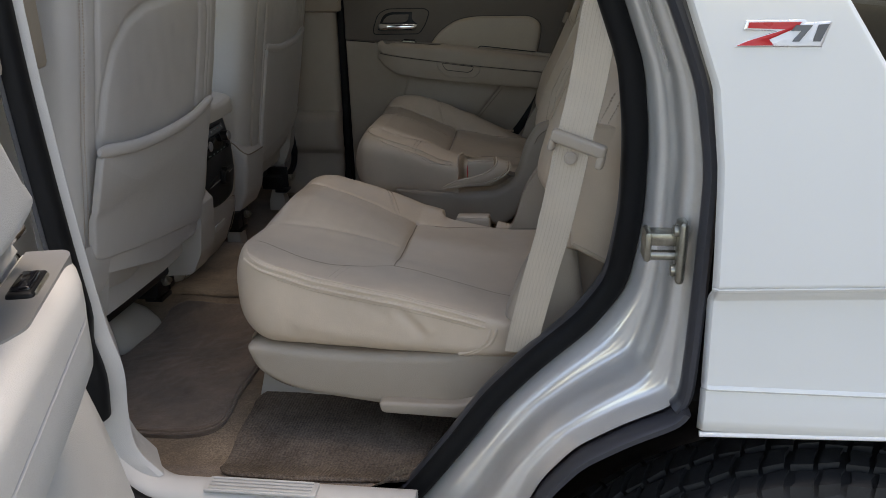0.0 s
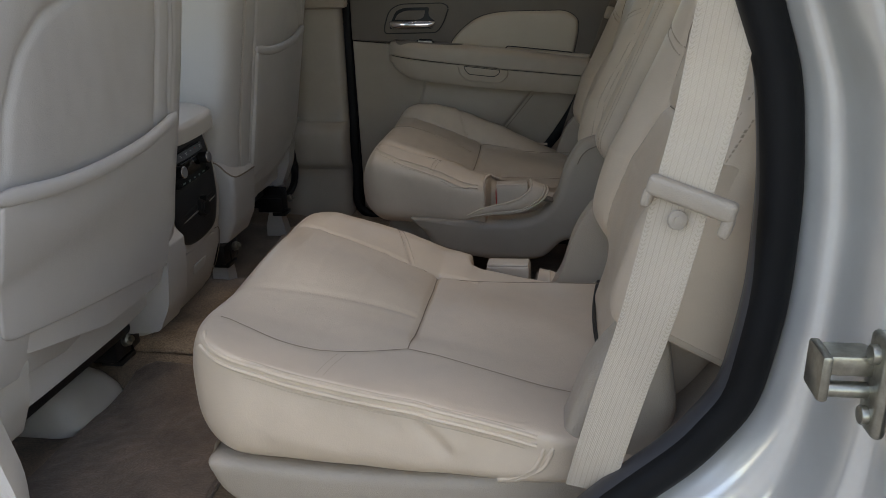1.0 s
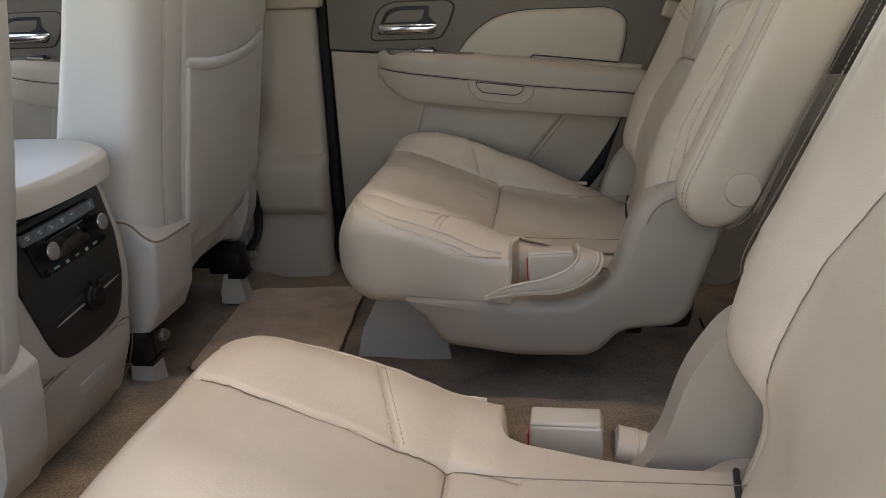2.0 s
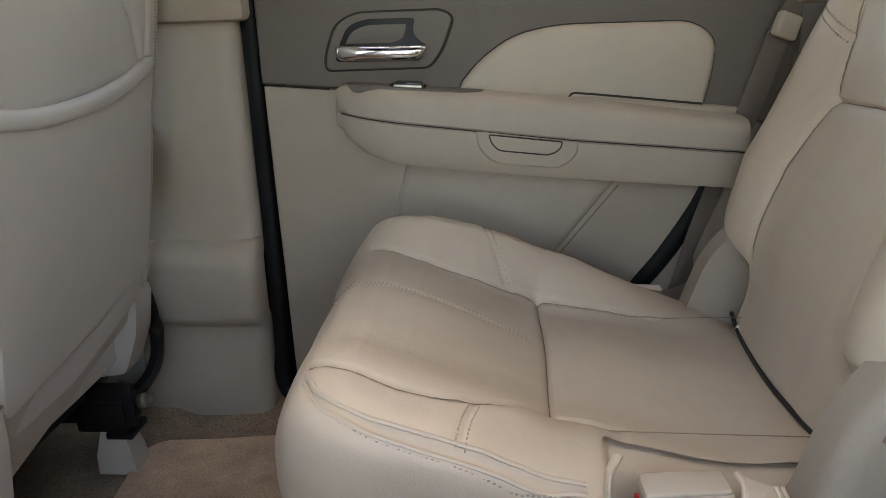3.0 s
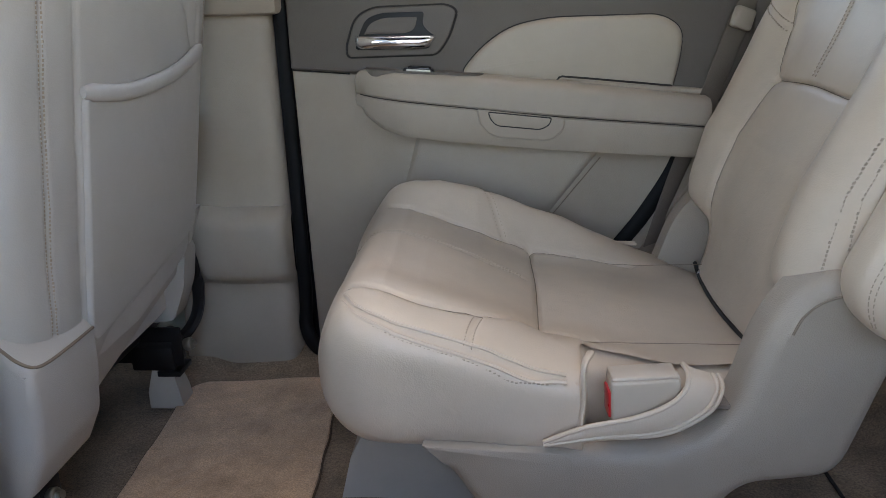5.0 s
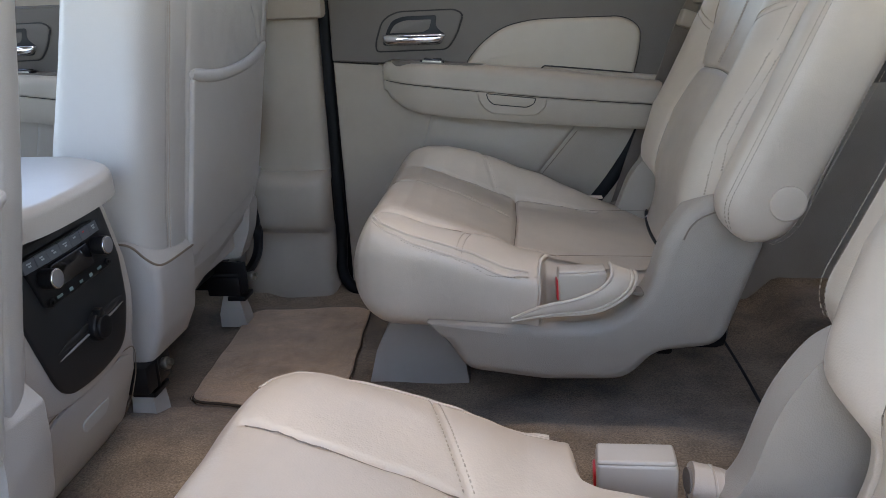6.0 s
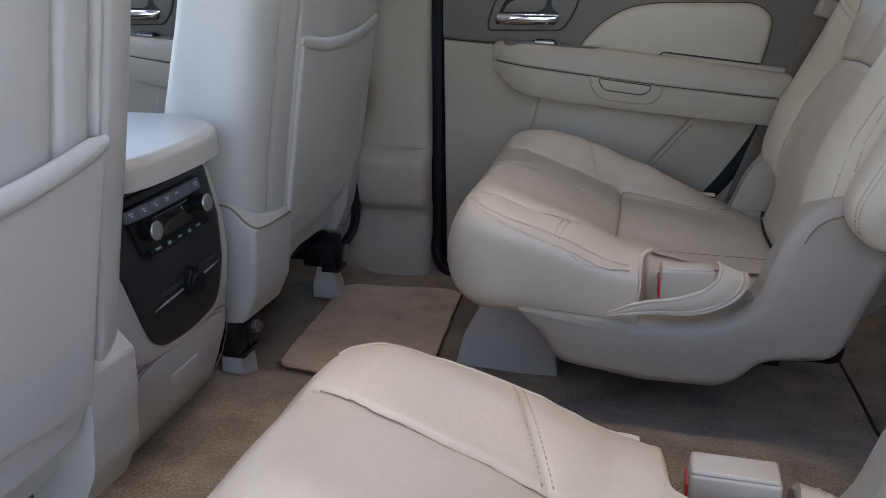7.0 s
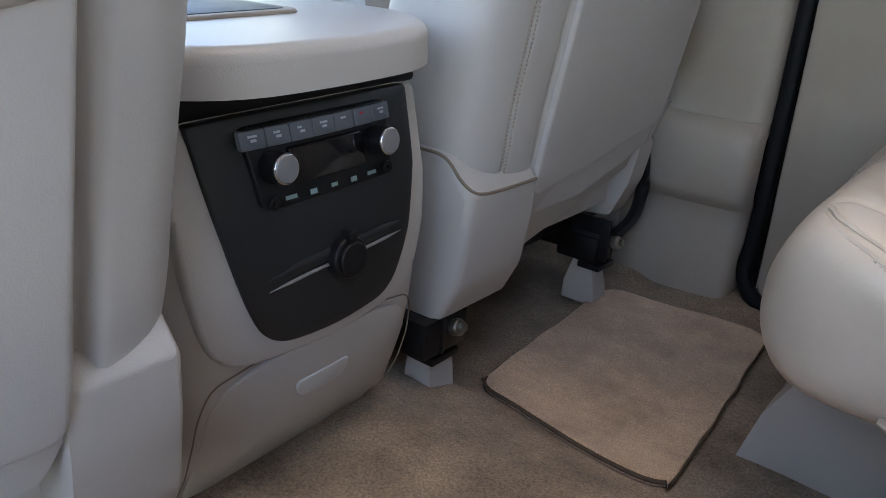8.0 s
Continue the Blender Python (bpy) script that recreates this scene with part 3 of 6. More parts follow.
def wheel():
    ob = thing("wheel", "black all-terrain tyre under the white wheel arch", "wheel", at=(WHEEL[0], -0.872, WHEEL[1]))
    R, W = 0.398, 0.105
    prof = [(-0.08, 0.225), (-0.098, 0.27), (-W, 0.31), (-0.102, 0.355), (-0.090, R - 0.012), (-0.07, R - 0.004), (0, R), (0.07, R - 0.004), (0.090, R - 0.012), (0.102, 0.355), (W, 0.31), (0.098, 0.27), (0.08, 0.225)]
    pf = smooth_line(prof, 40)
    n = 120
    V = np.zeros((n + 1, len(pf), 3))
    for i in range(n + 1):
        a = 2 * math.pi * i / n
        V[i, :, 0], V[i, :, 1], V[i, :, 2] = pf[:, 1] * math.sin(a), pf[:, 0], pf[:, 1] * math.cos(a)
    add("tyre", *sheet(V), TYRE, ob, "black tyre carcass")
    verts, faces = [], []
    rows = [(-0.078, 0.032, 0.0), (-0.040, 0.034, 0.35), (0.0, 0.034, 0.0), (0.040, 0.034, 0.6), (0.078, 0.032, 0.25)]
    count = 76
    for yc, wd, ph in rows:
        for i in range(count):
            a0 = 2 * math.pi * (i + ph) / count
            da = 2 * math.pi / count * 0.80
            skew = 0.02 if yc <= 0 else -0.02
            lo, hi = R - 0.014, R + 0.009 - 0.9 * (abs(yc) / 0.1) ** 2 * 0.012
            zig = (0.25 if i % 2 else -0.1) * wd * 0.5
            o = len(verts)
            for r in (lo, hi):
                for (fy, fa) in ((-0.5, 0), (-0.2, 0.12), (0.5, 0), (0.5, 1), (0.1, 0.9), (-0.5, 1)):
                    y = yc + wd * fy * (0.94 if r == hi else 1) + (zig if fa else 0)
                    a = a0 + da * fa + skew * fy * 2
                    verts.append((r * math.sin(a), y, r * math.cos(a)))
            faces.append((o + 6, o + 7, o + 8, o + 9, o + 10, o + 11))
            faces += [(o + j, o + (j + 1) % 6, o + 6 + (j + 1) % 6, o + 6 + j) for j in range(6)]
    t = add("tread", verts, faces, TYRE, ob, "blocky open tread", smooth=False)
    t["kind"] = "stuff"
    bm = bmesh.new()
    disc(bm, (0, -0.06, 0), (0, 1, 0), 0.225, 0.12, 40, 0.01)
    part("rim", bm, STEEL, ob, "plain metal rim")


wheel()


def wheel_house():
    n = 50
    V = np.zeros((n, 6, 3))
    for i, a in enumerate(np.linspace(0.45, math.pi + 0.1, n)):
        for j, y in enumerate(np.linspace(-0.955, -0.77, 6)):
            r = ARCH_R - 0.012 + 0.02 * (j == 0)
            V[i, j] = (WHEEL[0] - r * math.cos(a), y, WHEEL[1] + r * math.sin(a))
    add("wheel_house", *sheet(V), BLACK, car, "black liner inside the wheel arch")
    bm = bmesh.new()
    block(bm, 0.42, 1.2, -0.772, -0.765, 0.1, 0.90, 0.0)
    part("wheel_house_wall", bm, BLACK, car)
    bm = bmesh.new()
    block(bm, -1.5, 0.30, -0.90, 0.90, 0.33, 0.62, 0.02)
    part("underbody", bm, BLACK, car, "black underbody")


wheel_house()


def sill():
    """Near door sill with its ribbed scuff plate."""
    prof = [(-0.838, 0.655), (-0.843, 0.684), (-0.852, 0.692), (-0.872, 0.690), (-0.886, 0.680), (-0.892, 0.655), (-0.905, 0.645), (-0.95, 0.64), (-0.97, 0.60), (-0.97, 0.40)]
    pf = smooth_line(prof, 50)
    xs = np.linspace(-0.42, 0.128, 60)
    V = np.zeros((len(xs), len(pf), 3))
    for i, x in enumerate(xs):
        bow = 0.05 * step(-0.24, -0.36, x)
        V[i, :, 0] = x
        V[i, :, 1] = pf[:, 0] + bow * (1 - step(-0.845, -0.90, pf[:, 0]))
        V[i, :, 2] = pf[:, 1] + 0.16 * step(-0.22, -0.42, x) ** 2 * step(0.6, 0.68, pf[:, 1])
    cut = int(len(pf) * 0.52)
    add("sill_trim", *sheet(V[:, :cut + 1]), TRIM_LIGHT, car, "pale grey moulded sill trim")
    add("rocker", *sheet(V[:, cut:]), JAMB_PAINT, car, "pearl white rocker panel below the sill")
    rub = [(x, -0.893, 0.663 + 0.16 * step(-0.22, -0.42, x) ** 2) for x in np.linspace(-0.42, 0.09, 60)]
    add("sill_seal", *sweep(rub, 0.012, 0.012), RUBBER, car, "black rubber seal along the sill")
    bm = bmesh.new()
    block(bm, -0.19, -0.018, -0.884, -0.851, 0.690, 0.696, 0.003, 2)
    p = part("scuff_plate", bm, TRIM_LIGHT, car, "ribbed scuff plate, coloured as lit by the sky")
    for i in range(4):
        bm = bmesh.new()
        y = -0.879 + i * 0.0075
        block(bm, -0.183, -0.026, y - 0.0022, y + 0.0022, 0.695, 0.6985, 0.001, 2)
        part("rib", bm, TRIM_LIGHT, p)


sill()


def shell():
    """Plain walls that close the car: roof, far side, front, back, with the window openings left free."""
    hx0, hx1, hy = -0.45, 0.35, 0.44  # unseen glazed roof opening, added to light the rear seats from above
    bm = bmesh.new()
    for x0, x1, y0, y1 in ((-1.15, hx0, -0.80, 0.80), (hx1, 2.25, -0.80, 0.80), (hx0, hx1, -0.80, -hy), (hx0, hx1, hy, 0.80)):
        block(bm, x0, x1, y0, y1, 1.90, 1.94, 0.0)
    part("roof", bm, PAINT, car, "white roof")
    xs = np.concatenate([np.linspace(-1.1, hx0, 10), np.linspace(hx0, hx1, 8)[1:], np.linspace(hx1, 2.2, 12)[1:]])
    ys = np.concatenate([np.linspace(-0.8, -hy, 6), np.linspace(-hy, hy, 10)[1:], np.linspace(hy, 0.8, 6)[1:]])
    v, f = sheet(np.array([[(x, y, 1.880 - 0.06 * (abs(y) / 0.8) ** 3) for y in ys] for x in xs]))
    f = [q for q in f if not (hx0 < np.mean([v[i][0] for i in q]) < hx1 and abs(np.mean([v[i][1] for i in q])) < hy)]
    tagged(add("ceiling", v, f, HEADLINER), label="plain tan cloth headliner round the added roof opening", category="headliner", kind="structure")
    rim = rounded([(hx0, -hy), (hx1, -hy), (hx1, hy), (hx0, hy)], 0.05, 6)
    add("roof_glass_frame", *sweep([(x, y, 1.895) for x, y in rim], 0.012, 0.025, closed=True, k=8), RUBBER, car, "black frame of the glass roof panel")
    bm = bmesh.new()
    block(bm, hx0, hx1, -hy, hy, 1.928, 1.933, 0.0)
    part("roof_glass", bm, ADDED_ROOF_GLASS, car, "added tinted roof pane, lets light down on the seats")
    bm = bmesh.new()
    block(bm, -1.9, 2.25, 0.93, 0.97, 0.40, 1.32, 0.01)
    part("far_side", bm, PAINT, car, "white far body side")
    for y, sg in ((0.93, 1), (-0.93, -1)):
        for x0, x1 in ((-0.52, -0.36), (0.40, 0.58), (1.9, 2.2)):
            if sg < 0 and x0 > -0.5 and x0 < 1:
                continue
            bm = bmesh.new()
            block(bm, x0, x1, min(y, y - sg * 0.13), max(y, y - sg * 0.13), 1.30, 1.90, 0.01)
            part("pillar", bm, TRIM, car, "tan pillar trim")
    for nm, x0, x1, y, m in (("far_rear_window", -0.36, 0.40, 1, TINTED), ("far_quarter_window", 0.58, 1.9, 1, REAR), ("far_front_window", -1.9, -0.52, 1, FRONT)):
        V = np.array([[(x, y * (0.915 - 0.16 * (z - 1.3)), z) for x in np.linspace(x0, x1, 6)] for z in (1.30, 1.6, 1.90)])
        add(nm, *sheet(V), m, car, "tinted side window" if m is not FRONT else "clear side window")
    bm = bmesh.new()
    block(bm, 2.2, 2.25, -0.93, 0.93, 0.5, 1.05, 0.01)
    part("tail", bm, TRIM, car, "plain tan tail wall")
    # tail glass out of view, carried low to let in light from behind
    V = np.array([[(2.22 - 0.1 * (z - 1.2), y, z) for y in np.linspace(-0.9, 0.9, 6)] for z in (1.04, 1.4, 1.90)])
    add("tail_window", *sheet(V), REAR, car, "tinted tail window")
    bm = bmesh.new()
    block(bm, -1.95, -1.55, -0.9, 0.9, 0.5, 1.15, 0.05, 4)
    part("dashboard", bm, TRIM_DARK, car, "dark dashboard block")
    bm = bmesh.new()
    block(bm, -1.9, -0.42, -0.97, -0.93, 0.40, 1.32, 0.01)
    part("near_front_side", bm, PAINT, car, "white near front body side")
    V = np.array([[(x, y, z) for y in np.linspace(-0.85, 0.85, 8)] for x, z in ((-1.98, 1.12), (-1.66, 1.48), (-1.32, 1.86))])
    add("windshield", *sheet(V), FRONT, car, "clear windshield")
    bm = bmesh.new()
    block(bm, -1.35, -1.15, -0.80, 0.80, 1.84, 1.92, 0.02)
    part("windshield_header", bm, TRIM, car)
    # unseen wall, added to keep low rear light off the cabin floor
    bm = bmesh.new()
    block(bm, 1.02, 1.09, -0.86, 0.86, 0.66, 1.34, 0.02)
    part("cargo_wall", bm, TRIM_DARK, car, "added plain dark wall out of view, blocks low light from the rear")
    # trim between the rear doorway and the tail, near side
    bm = bmesh.new()
    block(bm, 0.46, 2.2, -0.90, -0.86, 0.90, 1.28, 0.01)
    part("side_trim", bm, TRIM, car, "tan side trim behind the seat")


shell()


def pillars():
    """B-pillar trims with a ledge, one on each side of the cabin."""
    prof = [(0.60, 0.80), (0.70, 0.800), (0.81, 0.812), (0.823, 0.808), (0.836, 0.790), (0.85, 0.783), (0.93, 0.783), (0.945, 0.787), (0.957, 0.800), (0.968, 0.814), (0.985, 0.822), (1.2, 0.826), (1.34, 0.828)]
    pf = smooth_line([(b, a) for a, b in prof], 60)
    cross = [(-0.60, 0.0), (-0.56, 0.0), (-0.46, 0.0), (-0.412, 0.001), (-0.395, 0.005), (-0.384, 0.016), (-0.378, 0.045)]
    cf = smooth_line(cross, 26)
    V = np.zeros((len(pf), len(cf), 3))
    for i, (y, z) in enumerate(pf):
        for j, (x, d) in enumerate(cf):
            V[i, j] = (x, y + d + 0.012 * step(-0.50, -0.56, x), z)
    add("b_pillar_trim", *sheet(V), PILLAR, car, "tan moulded pillar trim with a ledge")
    far = smooth_line([(-0.366, 0.842, 1.45), (-0.366, 0.842, 1.1), (-0.366, 0.840, 0.80), (-0.370, 0.836, 0.73), (-0.357, 0.829, 0.692), (-0.325, 0.822, 0.672), (-0.25, 0.817, 0.664), (-0.10, 0.817, 0.662)], 70)
    add("far_door_seal", *sweep(far, 0.0125, 0.012, up=(0, 1, 0), k=12, power=3), RUBBER, car, "black rubber seal beside the closed door")
    bm = bmesh.new()
    block(bm, -0.392, -0.352, 0.86, 0.90, 0.62, 1.4, 0.004)
    part("door_gap", bm, RUBBER, car)
    # sill on the far side
    pr = smooth_line([(0.74, 0.650), (0.78, 0.656), (0.805, 0.662), (0.83, 0.668)], 14)
    V = np.array([[(x, y, z) for y, z in pr] for x in np.linspace(-0.60, 0.45, 30)])
    add("far_sill_trim", *sheet(V), TRIM, car, "tan moulded sill trim on the far side")
    # near pillar: trim blade in the skylit colour, thick black seal
    top = smooth_line([(-0.352, 1.62), (-0.345, 1.40), (-0.340, 1.27), (-0.326, 1.08), (-0.312, 0.95), (-0.298, 0.875), (-0.303, 0.80), (-0.298, 0.74), (-0.262, 0.696)], 60)
    V = np.zeros((60, 5, 3))
    for i, (x, z) in enumerate(top):
        wide = 0.022 + 0.02 * step(0.96, 0.86, z)
        for j, (dx, y) in enumerate(((-wide - 0.02, -0.872), (-wide, -0.868), (-0.006, -0.862), (0, -0.856), (-0.045, -0.79))):
            V[i, j] = (x + dx, y, z)
    add("near_pillar_trim", *sheet(V), TRIM_LIGHT, car, "pale grey near pillar trim")
    seal = [(x - 0.018 - 0.014 * step(0.98, 0.92, z), -0.880, z) for x, z in top[:52]]
    add("near_pillar_seal", *sweep(seal, 0.015, 0.018, up=(0, 1, 0), k=12, power=2.6), RUBBER, car, "thick black pillar seal")
    lip = [(x - 0.026 - 0.014 * step(0.98, 0.92, z), -0.889, z) for x, z in top[:52]]
    add("near_seal_lip", *sweep(lip, 0.005, 0.012, up=(0, 1, 0), k=8), SEAL_EDGE, car)
    bm = bmesh.new()
    block(bm, -0.56, -0.430, -0.93, -0.80, 0.5, 1.74, 0.01)
    part("near_pillar", bm, JAMB_PAINT, car, "pearl white near pillar")


pillars()


# ---- rear captain's chairs ----
SEAT_Y = 0.477


def captain_chair(straight):
    """A captain's chair; straight: the side (outboard plus) whose cushion seam runs straight, the other one bows outwards."""
    ob = thing("captain_chair", "beige leather captain's chair with a folded-up armrest, on the carpet", "seat", "rear captain's chairs", at=(0, SEAT_Y, 0.66))

    def W2(v):  # cabin metres to the chair's own
        return np.array([v[0], v[1] - SEAT_Y, v[2] - 0.66])

    def put(name, vf, material, label="", parent=None, angle=40):
        v, f = vf
        return add(name, [W2(np.array(p)) for p in v] if parent is None or parent is ob else v, f, material, parent or ob, label, angle=angle)

    # cushion: p = x, q = across (outboard plus), r = z
    X0, X1 = -0.214, 0.345
    cx = np.array([-0.22, -0.17, -0.13, -0.09, -0.03, 0.02, 0.05, 0.10, 0.18, 0.25, 0.33])
    cz = np.array([1.006, 1.020, 1.020, 1.010, 0.986, 0.961, 0.946, 0.938, 0.924, 0.914, 0.905])
    ez = np.array([1.018, 1.044, 1.055, 1.056, 1.045, 1.026, 1.012, 0.992, 0.952, 0.918, 0.880])
    iz = np.array([1.010, 1.024, 1.026, 1.017, 0.998, 0.980, 0.966, 0.950, 0.930, 0.918, 0.905])  # inboard bolster
    mid = 0.905

    def top(p):
        e = math.sqrt(max(0, 1 - (1 - min(1, (p - X0) / 0.065)) ** 2))
        return mid + (np.interp(p, cx, cz) - mid) * e

    def bot(p):
        e = math.sqrt(max(0, 1 - (1 - min(1, (p - X0) / 0.07)) ** 2))
        return mid - 0.084 * e

    def wid(p):
        e = math.sqrt(max(0, 1 - (1 - min(1, (p - X0) / 0.10)) ** 2))
        return 0.155 + 0.095 * e - 0.012 * step(0.2, 0.32, p)

    def crest(p, q):
        rise = np.where(q < 0, np.interp(p, cx, iz), np.interp(p, cx, ez)) - np.interp(p, cx, cz)
        return rise * step(0.09, 0.19, np.abs(q)) * np.where(q < 0, 1 - 0.6 * step(0.085, 0.115, p), 1.0) - 0.012 * step(0.03, -0.13, q) * step(-0.2, -0.1, p) * step(0.30, 0.2, p)
    ps = X0 + (X1 - X0) * np.concatenate([0.22 * (1 - np.cos(np.linspace(0.03, math.pi / 2, 60))), np.linspace(0.2245, 1, 170)])
    V = pillow(ps, wid, top, bot, crest, 4.8, 380)
    # the recess for the buckle on the inboard side
    flat = V.reshape(-1, 3)
    notch = step(0.088, 0.098, flat[:, 0]) * step(0.33, 0.25, flat[:, 0]) * step(-0.165, -0.21, flat[:, 1])
    flat[:, 1] += notch * 0.058
    line = {straight: [(0.047, 0.117), (0.0, 0.110), (-0.06, 0.106), (-0.115, 0.110), (-0.160, 0.116)],
            -straight: [(0.047, 0.143), (0.0, 0.170), (-0.045, 0.187), (-0.09, 0.192), (-0.135, 0.182), (-0.172, 0.172)]}
    seams_t = [[(0.047, -line[-1][0][1]), (0.050, 0.0), (0.047, line[1][0][1])]]
    for s in (-1, 1):
        seams_t.append([(p, s * q) for p, q in line[s]])
        seams_t.append([(0.047, s * line[s][0][1]), (0.15, s * (line[s][0][1] + 0.004)), (0.32, s * (line[s][0][1] + 0.010))])
    border = {s: smooth_line([(-0.172, s * 0.190), (-0.150, s * 0.222), (-0.10, s * 0.2365), (0.0, s * 0.240), (0.080, s * 0.240)] + ([(0.24, s * 0.232)] if s > 0 else []), 60) for s in (-1, 1)}
    cross = {s: [((0.008, s * 0.116) if s == straight else (-0.022, s * 0.184)), (-0.016 if s == straight else -0.029, s * (0.180 if s == straight else 0.210)), (-0.034, s * 0.238)] for s in (-1, 1)}
    centre = [(-0.198, 0.012), (-0.10, 0.006), (0.035, 0.0)] if straight > 0 else [(-0.198, 0.098), (-0.10, 0.078), (0.040, 0.052)]
    midf = lambda p: mid + 0.02
    V = groove(V, midf, [(np.array(l), 0.0030, 0.0048) for l in seams_t])
    V = groove(V, midf, [(border[s], 0.0035, 0.004) for s in (-1, 1)] + [(np.array(cross[s]), 0.0045, 0.0025) for s in (-1, 1)] + [(np.array(centre), *((0.0025, 0.002) if straight > 0 else (0.0045, 0.003)))])
    flat = V.reshape(-1, 3)
    rip = np.array([noise.noise(Vector((p[0] * 16, p[1] * 16, 3))) for p in flat])
    flat[:, 2] += np.where(flat[:, 2] > mid, 0.0022 * rip, 0)
    flat[:, 1] += 0.003 * np.array([noise.noise(Vector((p[0] * 13, 7, p[2] * 13))) for p in flat])
    tw = lambda v: np.array([v[0], v[1], v[2] - 0.66])
    Vw = V.copy()
    Vw[:, :, 2] -= 0.66
    def cord(lines, to_w, VV, up_from, parent):
        fl = VV.reshape(-1, 3)
        ok = fl[fl[:, 2] > up_from]
        for l in lines:
            pts = [to_w(np.array([a, b, ok[np.argpartition(((ok[:, :2] - (a, b)) ** 2).sum(1), 5)[:5], 2].mean() + 0.0003])) for a, b in smooth_line(l, 40)]
            add("seam", *sweep(pts, 0.0007, 0.0005, k=5), SEAM, parent)
    cushion = add("cushion", *rings_mesh(Vw), LEATHER, ob, "beige leather cushion with stitched panels", angle=75)
    add("stitching", *stitch_rows(V, midf, [smooth_line(cross[s], 20) for s in (-1, 1)] + ([smooth_line(centre, 30)] if straight > 0 else []), tw, gap=0.0042, lift=0.0004), THREAD, cushion, "double rows of tan stitching", smooth=False)["kind"] = "stuff"
    add("border_stitching", *stitch_rows(V, midf, [border[s][12:54] + np.array([0.0, s * 0.0075]) for s in (-1, 1)], tw, lift=-0.0002, single=True), THREAD, cushion, smooth=False)["kind"] = "stuff"
    cord(seams_t, tw, V, mid + 0.02, cushion)
    for s in (-1, 1):
        for dq in (-0.0055, 0.0045):
            pts = []
            for p, q in border[s]:
                q = q + s * dq
                near = np.argsort(((flat[:, :2] - (p, q)) ** 2).sum(1) + np.where(flat[:, 2] > mid + 0.02, 0, 9))[:3]
                pts.append((p, q, flat[near, 2].mean() - 0.66 - 0.0003))
            add("piping", *sweep(smooth_line(pts[::3], 60), 0.0024, k=6), LEATHER, cushion)

    # backrest: p = z, r = towards the front
    Z0, Z1 = 0.865, 1.50
    lean = lambda z: 0.318 + 0.15 * (z - 0.93) + 0.26 * max(0, z - 1.12) - 0.02 * step(0.98, 0.88, z)

    def b_top(p):
        return 0.0 + 0.018 * math.exp(-((p - 1.02) / 0.10) ** 2) 

    def b_bot(p):
        return -0.115

    def b_wid(p):
        lo = math.sqrt(max(0, 1 - (1 - min(1, (p - Z0) / 0.02)) ** 2))
        hi = math.sqrt(max(0, 1 - (1 - min(1, (Z1 - p) / 0.10)) ** 2))
        return 0.10 + (0.075 + 0.070 * step(0.985, 1.022, p)) * min(lo, hi) + 0.012 * step(1.0, 1.2, p) * hi

    def b_crest(p, q):
        return 0.040 * step(0.10, 0.205, np.abs(q)) * step(0.93, 1.05, p)
    ps = np.concatenate([Z0 + 0.05 * (1 - np.cos(np.linspace(0.05, math.pi / 2, 12))), np.concatenate([np.linspace(Z0 + 0.055, 0.98, 34), np.linspace(0.983, 1.026, 18), np.linspace(1.029, Z1 - 0.1, 140)]), Z1 - 0.1 + 0.1 * np.sin(np.linspace(0.05, math.pi / 2 - 0.03, 16))])
    B = pillow(ps, b_wid, b_top, b_bot, b_crest, 4.0, 320)
    bs = [np.array([(1.195, -0.115), (1.20, 0.0), (1.195, 0.115)])]
    for s in (-1, 1):
        bs.append(np.array([(1.195, s * 0.115), (1.10, s * 0.128), (0.98, s * 0.135), (0.88, s * 0.14)]))
        bs.append(np.array([(1.195, s * 0.115), (1.26, s * 0.135), (1.32, s * 0.150), (1.42, s * 0.155)]))
    bmid = lambda p: -0.04
    B = groove(B, bmid, [(l, 0.0032, 0.0056) for l in bs])
    b_cross = {s: np.array([(1.262, s * 0.136), (1.285, s * 0.18), (1.305, s * 0.235)]) for s in (-1, 1)}
    b_side = {s: np.array([(1.04, s * 0.238), (1.15, s * 0.240), (1.30, s * 0.246), (1.42, s * 0.240)]) for s in (-1, 1)}
    b_mid = np.array([(1.21, 0.0), (1.44, 0.0)])
    B = groove(B, bmid, [(b_cross[s], 0.004, 0.0025) for s in (-1, 1)] + [(b_side[s], 0.003, 0.0025) for s in (-1, 1)] + [(b_mid, 0.0025, 0.002)])
    bw = lambda v: np.array([lean(v[0]) - v[2], v[1], v[0] - 0.66])
    flatB = B.reshape(-1, 3)
    rip = np.array([noise.noise(Vector((p[0] * 14, p[1] * 14, 9))) for p in flatB])
    flatB[:, 2] += np.where(flatB[:, 2] > -0.04, 0.002 * rip, 0)
    Bw = np.array([bw(v) for v in flatB]).reshape(B.shape)
    back = add("backrest", *rings_mesh(Bw), LEATHER, ob, "beige leather backrest with side bolsters", angle=75)
    add("stitching", *stitch_rows(B, bmid, [smooth_line(b_cross[s], 20) for s in (-1, 1)] + [smooth_line(b_mid, 40)] + [smooth_line(b_side[s], 60) for s in (-1, 1)], bw, gap=0.0045), THREAD, back, smooth=False)["kind"] = "stuff"
    cord(bs, bw, B, -0.04, back)
    add("seat_gap", *sweep([(0.2915 + 0.5 * q * q, q, 0.2500 + 0.10 * q * q) for q in np.linspace(-0.165, 0.170, 24)], 0.0030, k=6), GAP, ob, "dark gap below the backrest")
